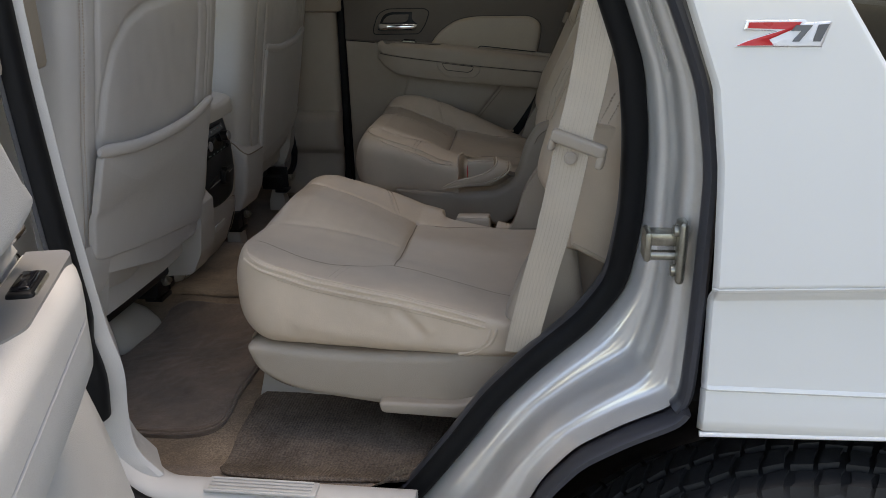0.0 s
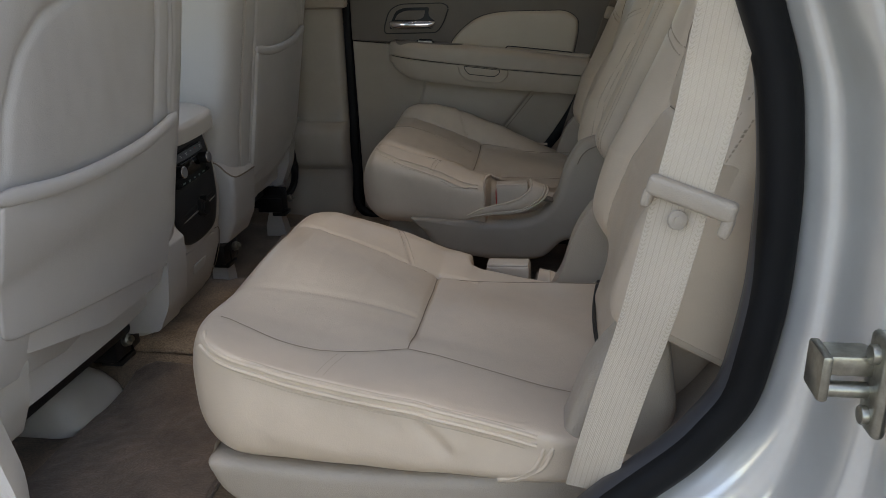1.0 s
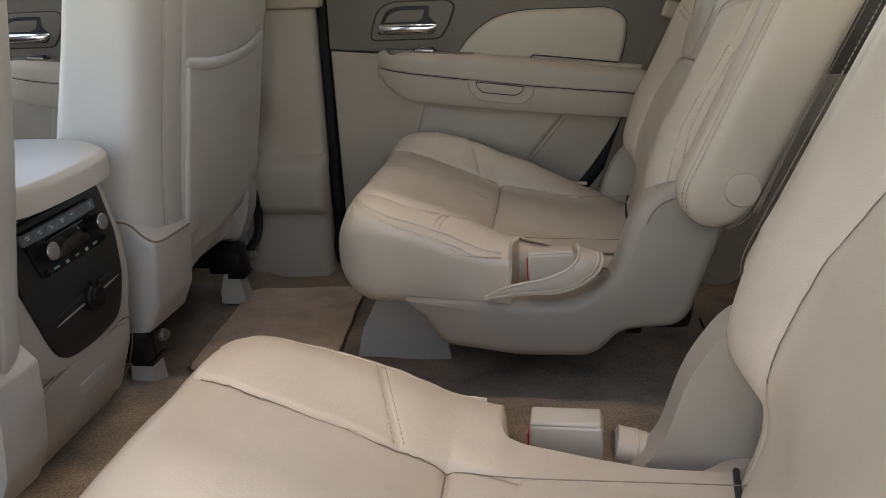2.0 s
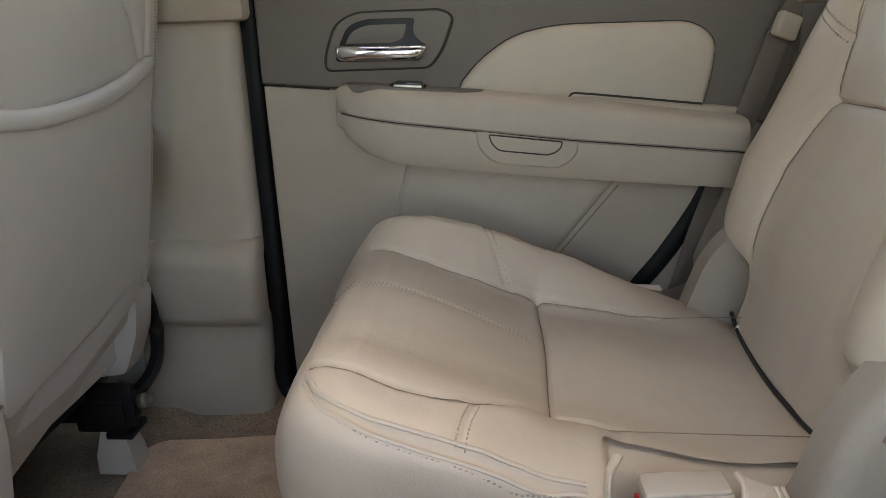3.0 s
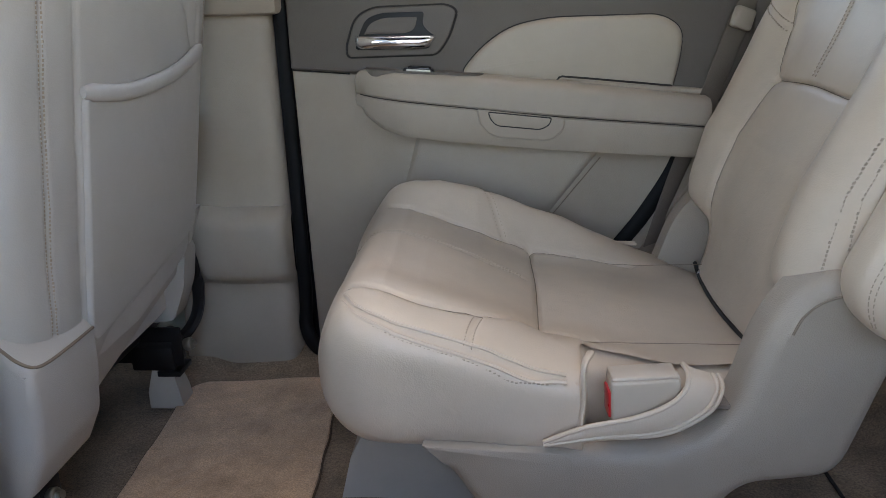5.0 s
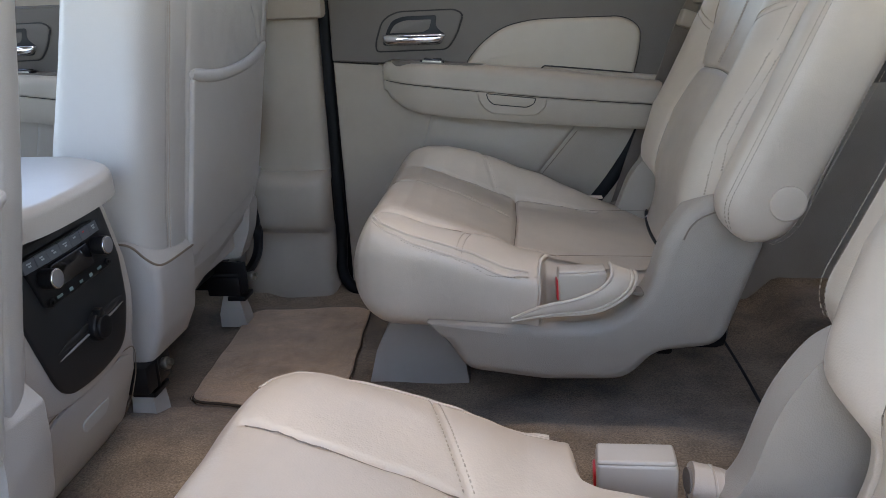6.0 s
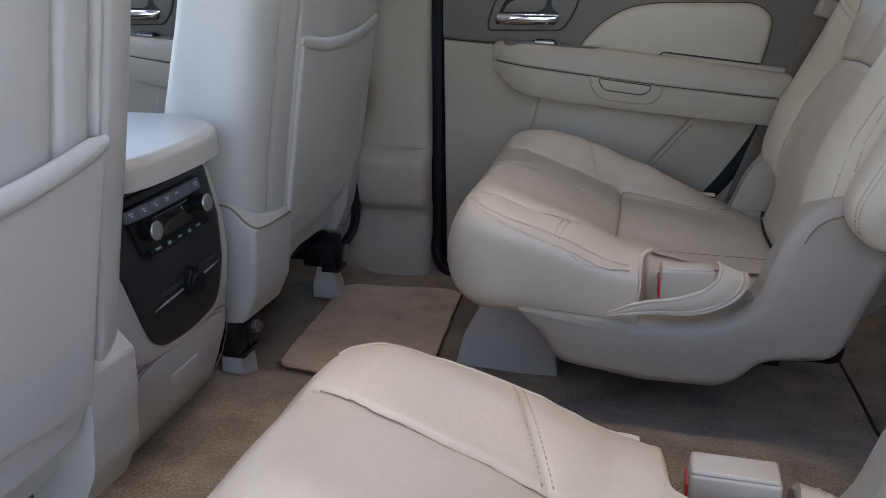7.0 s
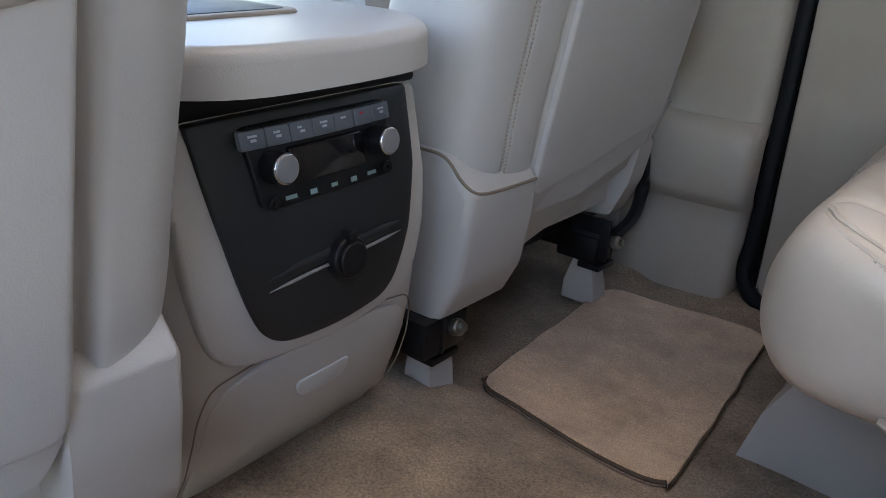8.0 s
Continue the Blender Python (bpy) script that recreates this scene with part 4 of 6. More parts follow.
    # hard rear shell of the backrest
    sh = rounded([(-0.225, 0.99), (0.225, 0.99), (0.235, 1.46, 0.06), (-0.235, 1.46, 0.06)], 0.02)
    v, f = slab(sh, -0.02, 0.0, "x", 0.008)
    put("rear_shell", ([(lean(p[2]) + 0.135 - p[0] * 0.6 - 0.012, p[1] + SEAT_Y, p[2]) for p in v], f), TRIM, "tan hard rear shell")

    # moulded skirts with the hinge tower, inboard and outboard
    inb = rounded([(-0.090, 0.856), (0.10, 0.848, 0.03), (0.195, 0.853, 0.06), (0.245, 0.895, 0.05), (0.268, 0.985, 0.03), (0.300, 1.035, 0.02), (0.345, 1.055, 0.02), (0.395, 1.03, 0.04), (0.408, 0.975), (0.360, 0.815, 0.03), (0.262, 0.803, 0.02), (0.222, 0.755, 0.03), (0.10, 0.753), (-0.028, 0.770, 0.03), (-0.050, 0.812, 0.03)], 0.012)
    put("inboard_skirt", slab(inb, 0.275, 0.222, "y", 0.020, 6), SKIRT, "tan moulded skirt and hinge tower")
    put("tower_seam", sweep(smooth_line([(0.292, 0.2218, 0.985), (0.300, 0.2218, 1.003), (0.315, 0.2218, 1.018), (0.340, 0.2218, 1.028)], 30), 0.0013, k=6), SEAM, "seam round the hinge tower")
    if straight < 0:  # leather flap over the door side of the backrest
        flap = rounded([(0.330, 1.20, 0.02), (0.333, 1.10), (0.341, 1.022, 0.006), (0.405, 0.990, 0.010), (0.434, 1.045, 0.03), (0.462, 1.14), (0.480, 1.20, 0.02)], 0.012)
        put("side_flap", slab(flap, SEAT_Y + 0.236, SEAT_Y + 0.2535, "y", 0.005, 4), LEATHER, "leather side flap with a stitched hem")
        hemline = smooth_line([(0.343, SEAT_Y + 0.2535, 1.028), (0.372, SEAT_Y + 0.2535, 1.013), (0.404, SEAT_Y + 0.2535, 0.997)], 24)
        put("flap_hem", sweep(hemline, 0.0016, 0.003, k=6), THREAD)
    outb = rounded([(-0.178, 0.838, 0.02), (0.0, 0.826, 0.05), (0.17, 0.832, 0.05), (0.235, 0.865, 0.04), (0.275, 0.985, 0.03), (0.315, 1.03, 0.03), (0.350, 1.02, 0.03), (0.365, 0.93), (0.335, 0.80, 0.03), (0.23, 0.726, 0.04), (0.155, 0.722, 0.01), (0.0, 0.738, 0.06), (-0.10, 0.752, 0.06), (-0.162, 0.785, 0.035)], 0.012)
    put("outboard_skirt", slab(outb, 0.665, 0.715, "y", 0.016, 5), SKIRT, "pale moulded side skirt")
    # front apron between the skirts, below the cushion
    ap = smooth_line([(-0.165, 0.848), (-0.172, 0.815), (-0.155, 0.78), (-0.10, 0.752), (0.0, 0.745)], 16)
    V = np.array([[(x, y, z) for x, z in ap] for y in np.linspace(0.40, 0.70, 8)])
    put("apron", sheet(V), SKIRT, "tan front apron")
    # release lever on the outboard side
    lev = rounded([(0.045, 0.752), (0.175, 0.752, 0.02), (0.235, 0.775, 0.02), (0.245, 0.765), (0.19, 0.727, 0.02), (0.05, 0.731)], 0.008)
    put("lever", slab(lev, 0.712, 0.733, "y", 0.006, 4), SKIRT, "pale recline lever")
    # grey floor riser under the cushion's front
    rz = [(0.640, -0.225, -0.035), (0.72, -0.205, -0.045), (0.80, -0.165, -0.065), (0.86, -0.145, -0.075)]
    for y0, y1 in ((0.40, 0.46), (0.50, 0.55)):
        v, f = [], []
        for z, xa, xb in rz:
            v += [(xa, y0, z), (xb, y0, z), (xb, y1, z), (xa, y1, z)]
        for i in range(len(rz) - 1):
            for j in range(4):
                f.append((i * 4 + j, i * 4 + (j + 1) % 4, i * 4 + 4 + (j + 1) % 4, i * 4 + 4 + j))
        f += [(0, 1, 2, 3), tuple(range(len(v) - 4, len(v)))]
        put("riser", (v, f), GREY_FOOT, "grey moulded floor riser", angle=25)
    bm = bmesh.new()
    block(bm, 0.275, 0.305, 0.31 - SEAT_Y, 0.35 - SEAT_Y, 0.10, 0.15, 0.006)
    part("rear_latch", bm, BLACK, ob, "black floor latch")
    bm = bmesh.new()
    block(bm, -0.05, 0.30, 0.32 - SEAT_Y, 0.64 - SEAT_Y, 0.10, 0.19, 0.01)
    part("seat_pan", bm, BLACK, ob, "black seat pan")
    bm = bmesh.new()
    block(bm, 0.30, 0.38, 0.26 - SEAT_Y, 0.70 - SEAT_Y, 0.13, 0.205, 0.02)
    part("rear_crossbar", bm, BLACK, ob)

    # armrest folded up beside the backrest
    tilt = math.radians(22)
    ax, az = np.array([math.sin(tilt), math.cos(tilt)]), np.array([math.cos(tilt), -math.sin(tilt)])
    L = 0.42
    e = lambda p: math.sqrt(max(0, 1 - (1 - min(1, p / 0.055)) ** 2)) * math.sqrt(max(0, 1 - (1 - min(1, (L - p) / 0.05)) ** 2))
    ps = np.concatenate([0.055 * (1 - np.cos(np.linspace(0.08, math.pi / 2, 12))), np.linspace(0.06, L - 0.05, 50), L - 0.05 + 0.05 * np.sin(np.linspace(0.1, math.pi / 2 - 0.04, 10))])
    A = pillow(ps, lambda p: 0.018 + 0.020 * e(p), lambda p: 0.056 * e(p), lambda p: -0.056 * e(p), None, 3.2, 90)
    org = np.array([0.362, 0.997])

    def aw(v):
        q = org + ax * v[0] - az * v[2]
        return np.array([q[0], 0.200 - SEAT_Y + v[1], q[1] - 0.66])
    flatA = A.reshape(-1, 3)
    flatA[:, 2] *= 1 - 0.03 * np.exp(-((flatA[:, 1] + 0.026) / 0.003) ** 2)
    pad = add("armrest", *rings_mesh(np.array([aw(v) for v in flatA]).reshape(A.shape)), LEATHER, ob, "padded leather armrest folded upright", angle=75)
    bm = bmesh.new()
    disc(bm, (0.410, 0.162 - SEAT_Y, 1.053 - 0.66), (0, -1, 0), 0.024, 0.006, 32, 0.002)
    part("pivot_cap", bm, LEATHER, pad, "round pivot cap")
    sv, sf = [], []
    for k, off in enumerate((0.046, 0.052)):
        line = [org + ax * p - az * (-off * e(p) if k < 2 else 0) for p in np.linspace(0.01, L - 0.03, 70)]
        for side in (1, -1):
            for i in range(0, 69):
                a, b = line[i] if side == 1 else 2 * (org + ax * np.linspace(0.01, L - 0.03, 70)[i]) - line[i], line[i + 1] if side == 1 else 2 * (org + ax * np.linspace(0.01, L - 0.03, 70)[i + 1]) - line[i + 1]
                m0, m1 = a * 0.8 + b * 0.2, a * 0.2 + b * 0.8
                vv, ff = sweep([(m0[0], 0.1640 - SEAT_Y, m0[1] - 0.66), (m1[0], 0.1640 - SEAT_Y, m1[1] - 0.66)], 0.0006, k=4, up=(0, 1, 0))
                sv, sf = join((sv, sf), (vv, ff))
    add("stitching", sv, sf, THREAD, pad, smooth=False)["kind"] = "stuff"

    # buckle in its leather sleeve
    bk = pose(0.150, 0.234 - SEAT_Y, 0.917 - 0.66, 0, -2, 3)
    bm = bmesh.new()
    block(bm, -0.036, 0.036, -0.017, 0.017, -0.026, 0.019, 0.004, 3, bk)
    block(bm, -0.0352, 0.0345, -0.0152, 0.0157, 0.0165, 0.0225, 0.003, 3, bk)
    buckle = part("buckle", bm, BUCKLE, ob, "tan belt buckle")
    bm = bmesh.new()
    block(bm, -0.0385, -0.034, -0.013, 0.012, -0.024, 0.006, 0.0015, 2, bk)
    part("button", bm, RED, buckle, "red release button")
    if straight > 0:
        lip = smooth_line([(0.046, 0.226, 0.862), (0.088, 0.219, 0.884), (0.137, 0.216, 0.897), (0.172, 0.217, 0.912), (0.189, 0.221, 0.928), (0.193, 0.231, 0.941), (0.190, 0.244, 0.946)], 60)
        low = smooth_line([(0.046, 0.228, 0.858), (0.107, 0.222, 0.870), (0.164, 0.220, 0.876), (0.195, 0.221, 0.888), (0.219, 0.224, 0.906), (0.229, 0.233, 0.924), (0.227, 0.245, 0.933)], 60)
        lip, low = lip - (0, 0.007, 0), low - (0, 0.007, 0)
        Vs = np.array([[lip[i] + (0, 0.006, -0.001), lip[i], 0.65 * lip[i] + 0.35 * low[i] + (0, -0.004, 0), 0.3 * lip[i] + 0.7 * low[i] + (0, -0.004, 0), low[i], low[i] + (0.002, 0.012, -0.004)] for i in range(60)])
        put("sleeve", sheet(Vs), LEATHER, "leather buckle sleeve", angle=75)
        put("sleeve_rim", sweep(lip, 0.0028, 0.0028, k=8), LEATHER, "piped sleeve edge")
        put("sleeve_rim", sweep(low + np.array([0, -0.001, 0.0]), 0.0026, 0.0026, k=8), LEATHER)
        put("sleeve_rim", sweep(0.82 * low + 0.18 * lip + np.array([0, -0.0035, 0.0]), 0.002, 0.002, k=8), LEATHER)
        fold = smooth_line([(0.097, 0.250, 0.952), (0.089, 0.234, 0.948), (0.087, 0.228, 0.934), (0.088, 0.227, 0.905), (0.085, 0.227, 0.874)], 24)
        put("sleeve_edge", sweep(fold, 0.0032, 0.005, up=(0, 1, 0), k=10), LEATHER)
    else:  # the near one is a rounded leather sheath behind the buckle
        sheath = smooth_line([(0.198, 0.234, 0.911), (0.225, 0.236, 0.905), (0.262, 0.242, 0.889), (0.305, 0.252, 0.868)], 24)
        put("sleeve", sweep(sheath, 0.021, 0.016, k=20), LEATHER, "leather buckle sleeve", angle=60)
        # dark cap paints the shade inside the open sleeve
        put("sleeve_mouth", sweep(np.array([(0.1955, 0.234, 0.9115), (0.1985, 0.234, 0.911)]), 0.0155, 0.0095, k=16), WEBBING_SHADED, "sleeve mouth, a cap coloured as the shade inside")
        for k in (4, 6):
            ring = [sheath[k] + np.array([0.0, 0.0212 * math.cos(a), 0.0163 * math.sin(a)]) for a in np.linspace(0, 2 * math.pi, 25)[:-1]]
            put("sleeve_rim", sweep(ring, 0.0014, k=6, closed=True), LEATHER)
    strap = smooth_line([(0.195, 0.242, 0.897), (0.215, 0.246, 0.900), (0.245, 0.252, 0.893), (0.27, 0.26, 0.88)], 20)
    # strap takes the webbing copy that is darkened as shade
    put("buckle_strap", sweep(strap, 0.017, 0.004, k=12, power=4), WEBBING_SHADED, "short webbing strap")
    bm = bmesh.new()
    disc(bm, (0.303, 0.600 - SEAT_Y, 0.912 - 0.66), (0.3, 1, 0), 0.006, 0.012, 16, 0.002)
    part("anchor_loop", bm, CHROME, ob, "small bright child-seat anchor")
    return ob


chair = captain_chair(1)
chair_near = captain_chair(-1)
chair_near.matrix_basis = Matrix.Translation((0.004, -SEAT_Y, 0.674)) @ Matrix.Diagonal((1, -1, 1, 1))
def flatten_outboard(piece, lift):
    """The near cushion's door-side bolster is worn flatter than the far one's."""
    piece.data = piece.data.copy()
    n = len(piece.data.vertices)
    co = np.zeros(n * 3)
    piece.data.vertices.foreach_get("co", co)
    co = co.reshape(-1, 3)
    top = np.interp(co[:, 0], (-0.21, -0.16, -0.05, 0.085, 0.21, 0.30), (1.010, 1.004, 0.974, 0.950, 0.918, 0.902)) - 0.674 + lift
    d = (top - co[:, 2]) / 0.008
    soft = top - 0.008 * np.log1p(np.exp(np.clip(d, -30, 30)))
    w = step(-0.02, 0.15, co[:, 1]) * step(0.17, 0.21, co[:, 2])
    co[:, 2] = co[:, 2] * (1 - w) + np.minimum(co[:, 2], soft) * w
    piece.data.vertices.foreach_set("co", co.ravel())
    piece.data.update()


def keep_side(piece, keep):
    """Drops the half of a stitched line that the piece does not show."""
    piece.data = piece.data.copy()
    bm = bmesh.new()
    bm.from_mesh(piece.data)
    bmesh.ops.delete(bm, geom=[v for v in bm.verts if v.co.y * keep < 0], context="VERTS")
    bm.to_mesh(piece.data)
    bm.free()


def door_side_piping(cushion):
    """The doubled piping along the upper edge of the near cushion's door side."""
    co = np.array([v.co for v in cushion.data.vertices])
    wall = co[co[:, 1] > 0.12]
    for dz in (0.0, -0.0095):
        pts = []
        for x, z in smooth_line([(-0.176, 1.004), (-0.16, 0.997), (-0.105, 0.983), (-0.055, 0.968), (0.075, 0.944), (0.15, 0.926), (0.205, 0.911)], 60):
            z = z - 0.674 + dz
            near = np.argpartition((wall[:, 0] - x) ** 2 + (wall[:, 2] - z) ** 2, 8)[:8]
            pts.append((x, wall[near, 1].mean(), wall[near, 2].mean() * 0.3 + z * 0.7))
        for _ in range(3):
            pts = [pts[0]] + [tuple((np.array(pts[i - 1]) + 2 * np.array(pts[i]) + np.array(pts[i + 1])) / 4) for i in range(1, len(pts) - 1)] + [pts[-1]]
        add("piping", *sweep(pts, 0.0030, k=8), LEATHER, cushion)
    sv, sf = [], []
    for dz, dy in ((0.0062, -0.0006), (-0.0058, 0.0026)):  # rows of stitches above and below the piping
        row = smooth_line([(p[0], p[1] + dy, p[2] + dz + (0.0095 if dz > 0 else 0.0)) for p in pts[::3] if p[0] > -0.135], 170)
        for a, b in zip(row[:-1], row[1:]):
            sv, sf = join((sv, sf), sweep([a * 0.82 + b * 0.18, a * 0.18 + b * 0.82], 0.00055, k=4, up=(0, 1, 0)))
    add("edge_stitching", sv, sf, THREAD, cushion, "rows of stitches along the piped edge", smooth=False)["kind"] = "stuff"
    for dx in (0.0, 0.009):  # piped rear end of the door-side panel
        end = smooth_line([(0.222 - dx, 0.241, 0.232), (0.221 - dx, 0.2465, 0.220), (0.212 - dx, 0.2475, 0.200), (0.190 - dx, 0.2455, 0.184), (0.172 - dx, 0.244, 0.179)], 24)
        add("end_piping", *sweep(end, 0.0034, k=8), LEATHER, cushion)


def wrinkle_side(piece):
    """Slack folds in the leather of the near cushion's door side."""
    folds = [([(0.072, 0.252), (0.092, 0.232), (0.104, 0.216)], 0.010, 0.0045), ([(0.020, 0.258), (0.048, 0.246)], 0.011, 0.0022), ([(-0.10, 0.21), (-0.02, 0.196), (0.06, 0.190)], 0.012, 0.0018)]
    n = len(piece.data.vertices)
    co = np.zeros(n * 3)
    piece.data.vertices.foreach_get("co", co)
    co = co.reshape(-1, 3)
    side = step(0.20, 0.235, co[:, 1])
    for line, wide, deep in folds:
        d = near_line(co[:, [0, 2]], np.array(line))
        d2 = near_line(co[:, [0, 2]], np.array(line) + (1.3 * wide, 0.3 * wide))
        co[:, 1] -= side * deep * (np.exp(-(d / wide) ** 2) - 0.7 * np.exp(-(d2 / wide) ** 2))
    piece.data.vertices.foreach_set("co", co.ravel())
    piece.data.update()


for ch in chair_near.children:  # its cushion sits a little further back
    if ch.name.startswith("cushion"):
        ch.location.x += 0.012
        for piece in list(ch.children):
            if piece.name.startswith("piping") and sum(v.co.y for v in piece.data.vertices) > 0:
                bpy.data.objects.remove(piece)
            elif piece.name.startswith("border_stitching"):
                keep_side(piece, -1)
        for piece in [ch] + list(ch.children):
            flatten_outboard(piece, 0.0 if piece is ch else 0.0012)
        wrinkle_side(ch)
        door_side_piping(ch)
    if ch.name.startswith(("buckle", "sleeve")):
        ch.location.z -= 0.026
        ch.location.x += 0.012


def fuller_corner(piece):
    """The far cushion's door-side front corner is less worn and squarer."""
    n = len(piece.data.vertices)
    co = np.zeros(n * 3)
    piece.data.vertices.foreach_get("co", co)
    co = co.reshape(-1, 3)
    w = step(-0.10, -0.205, co[:, 0]) * step(0.03, 0.16, co[:, 1])
    co[:, 1] += 0.028 * w
    co[:, 0] -= 0.016 * w * step(0.36, 0.25, co[:, 2])
    piece.data.vertices.foreach_set("co", co.ravel())
    piece.data.update()


for ch in chair.children:
    if ch.name.startswith("cushion"):
        for piece in [ch] + list(ch.children):
            fuller_corner(piece)
tagged(chair_near, label="beige leather captain's chair beside the open door, lever on its skirt")


# ---- front seats ----
FS_Y = 0.497


def front_seat():
    ob = thing("front_seat", "pale leather front seat with a back pocket, seen from behind", "seat", "front seats", at=(-0.50, FS_Y, 0.66))
    Z0, Z1 = 0.905, 1.56
    lean = lambda z: -0.512 + 0.165 * (z - 0.914)
    to = lambda x, y, z: np.array([x + 0.50, y - FS_Y, z - 0.66])

    def hw(p):
        lo = math.sqrt(max(0, 1 - (1 - min(1, (p - Z0) / 0.10)) ** 2))
        hi = math.sqrt(max(0, 1 - (1 - min(1, (Z1 - p) / 0.12)) ** 2))
        return (0.255 + 0.015 * min(lo, 1)) * (0.5 + 0.5 * hi) + 0.012 * math.sin(2.6 * (p - 0.9))
    ps = np.concatenate([np.linspace(Z0, Z1 - 0.12, 90), Z1 - 0.12 + 0.12 * np.sin(np.linspace(0.05, math.pi / 2 - 0.03, 16))])
    P = pillow(ps, hw, lambda p: 0.0, lambda p: -0.150 - 0.05 * (1 - step(0.9, 1.5, p)), None, 5.6, 420)
    fl = P.reshape(-1, 3)
    # sloped lower hem, lower inboard
    k = step(1.02, 0.905, fl[:, 0])
    fl[:, 0] += k * (0.05 * np.clip(fl[:, 1] / 0.2, 0, 1) + 0.045 * step(-0.165, -0.20, fl[:, 1]) - 0.015)
    fl[:, 1] -= 0.015
    # seam beside the rear panel
    seam = {s: np.array([(0.92, 0.014 + s * 0.172), (1.1, 0.014 + s * 0.178), (1.30, 0.014 + s * 0.182), (1.5, 0.014 + s * 0.176)]) for s in (-1, 1)}
    P = groove(P, lambda p: -0.07, [(seam[s], 0.0045, 0.0055) for s in (-1, 1)])
    arch = np.array([(1.18, 0.186), (1.25, 0.178), (1.31, 0.152), (1.35, 0.11), (1.372, 0.05), (1.385, -0.05), (1.385, -0.2)])
    P = groove(P, lambda p: -0.07, [(arch, 0.006, 0.006)])
    # stitched seam on the bolster, just round the corner
    st = {s: np.array([(0.93, s * 0.218), (1.1, s * 0.226), (1.3, s * 0.230), (1.5, s * 0.222)]) for s in (-1, 1)}
    P = groove(P, lambda p: -0.07, [(st[s], 0.004, 0.003) for s in (-1, 1)])
    fl = P.reshape(-1, 3)
    fl[:, 2] += 0.0026 * np.array([noise.noise(Vector((p[0] * 9, p[1] * 9, 1))) + 0.35 * noise.noise(Vector((p[0] * 26, p[1] * 34, 5))) for p in fl])
    tw = lambda v: np.array([lean(v[0]) + v[2] + 0.50, v[1], v[0] - 0.66])
    back = add("backrest", *rings_mesh(np.array([tw(v) for v in fl]).reshape(P.shape)), LEATHER_BACK, ob, "pale leather seat back", angle=75)
    add("stitching", *stitch_rows(P, lambda p: -0.07, [smooth_line(st[s], 80) for s in (-1, 1)], tw, gap=0.004), THREAD, back, smooth=False)["kind"] = "stuff"

    # rear panel: the pocket between the bolster seams, with its gathered lip
    def field(outline, r0, r1, edge, dome):
        v, f = slab(outline, r0, r1, "x", edge, 4, dome)
        return [to(lean(p[2]) + p[0], FS_Y + 0.014 + 1.09 * p[1], p[2]) for p in v], f
    pk = rounded([(-0.157, 1.222), (-0.06, 1.215, 0.1), (0.04, 1.223, 0.1), (0.160, 1.246), (0.160, 1.06, 0.05), (0.156, 0.975, 0.02), (0.03, 0.945, 0.06), (-0.152, 0.915, 0.02)], 0.006, 6)
    pocket = add("pocket", *field(pk, -0.006, 0.0055, 0.004, 0.003), LEATHER_BACK, ob, "flat map pocket")
    lipl = smooth_line([(0.002, -0.160, 1.228), (0.008, -0.08, 1.219), (0.010, 0.0, 1.222), (0.008, 0.08, 1.233), (0.002, 0.163, 1.256)], 50)
    add("pocket_lip", *sweep([to(lean(z) + x, FS_Y + 0.014 + 1.09 * y, z) for x, y, z in lipl], 0.0062, 0.0105, k=16, taper=lambda t: min(1.0, 0.6 + 9 * min(t, 1 - t))), LEATHER_BACK, pocket, "gathered elastic pocket lip")
    # moulded lower shield
    shl = rounded([(-0.66, 0.994), (-0.575, 0.994, 0.02), (-0.535, 0.991, 0.03), (-0.510, 0.960, 0.02), (-0.4975, 0.946, 0.004), (-0.499, 0.90), (-0.508, 0.835, 0.01), (-0.532, 0.785, 0.01), (-0.66, 0.772)], 0.006)
    v, f = slab(shl, 0.335, 0.205, "y", 0.012, 4)
    add("inboard_shield", [to(*p) for p in v], f, CONSOLE, ob, "grey moulded side shield")
    hem = smooth_line([(-0.66, 0.2065, 0.987), (-0.575, 0.2065, 0.987), (-0.538, 0.2065, 0.984), (-0.514, 0.2085, 0.962), (-0.502, 0.216, 0.951), (-0.4975, 0.235, 0.947), (-0.4965, 0.28, 0.946), (-0.4965, 0.334, 0.946)], 60)
    add("hem", *sweep([to(*p) for p in hem], 0.0019, 0.0019, k=7), SEAM, ob, "dark seam above the shield")
    v, f = slab(rounded([(-0.64, 0.90), (-0.53, 0.955, 0.02), (-0.515, 0.93), (-0.525, 0.87), (-0.55, 0.81), (-0.64, 0.80)], 0.01), 0.665, 0.725, "y", 0.014, 4)
    add("outboard_shield", [to(*p) for p in v], f, CONSOLE, ob, "grey moulded outer shield")
    # sloped lower rear panel between the shields
    ln = [(-0.505, 0.33, 0.925), (-0.500, 0.72, 1.00), (-0.535, 0.72, 0.905), (-0.530, 0.33, 0.832)]
    v = [to(*p) for p in ln] + [to(p[0] - 0.05, p[1], p[2]) for p in ln]
    add("lower_panel", v, [(0, 1, 2, 3), (4, 5, 6, 7), (0, 1, 5, 4), (1, 2, 6, 5), (2, 3, 7, 6), (3, 0, 4, 7)], CONSOLE, ob, "grey sloped lower panel")
    # cushion further forward
    C = pillow(np.linspace(-1.12, -0.56, 30), lambda p: 0.25, lambda p: 0.985, lambda p: 0.83, None, 4, 60)
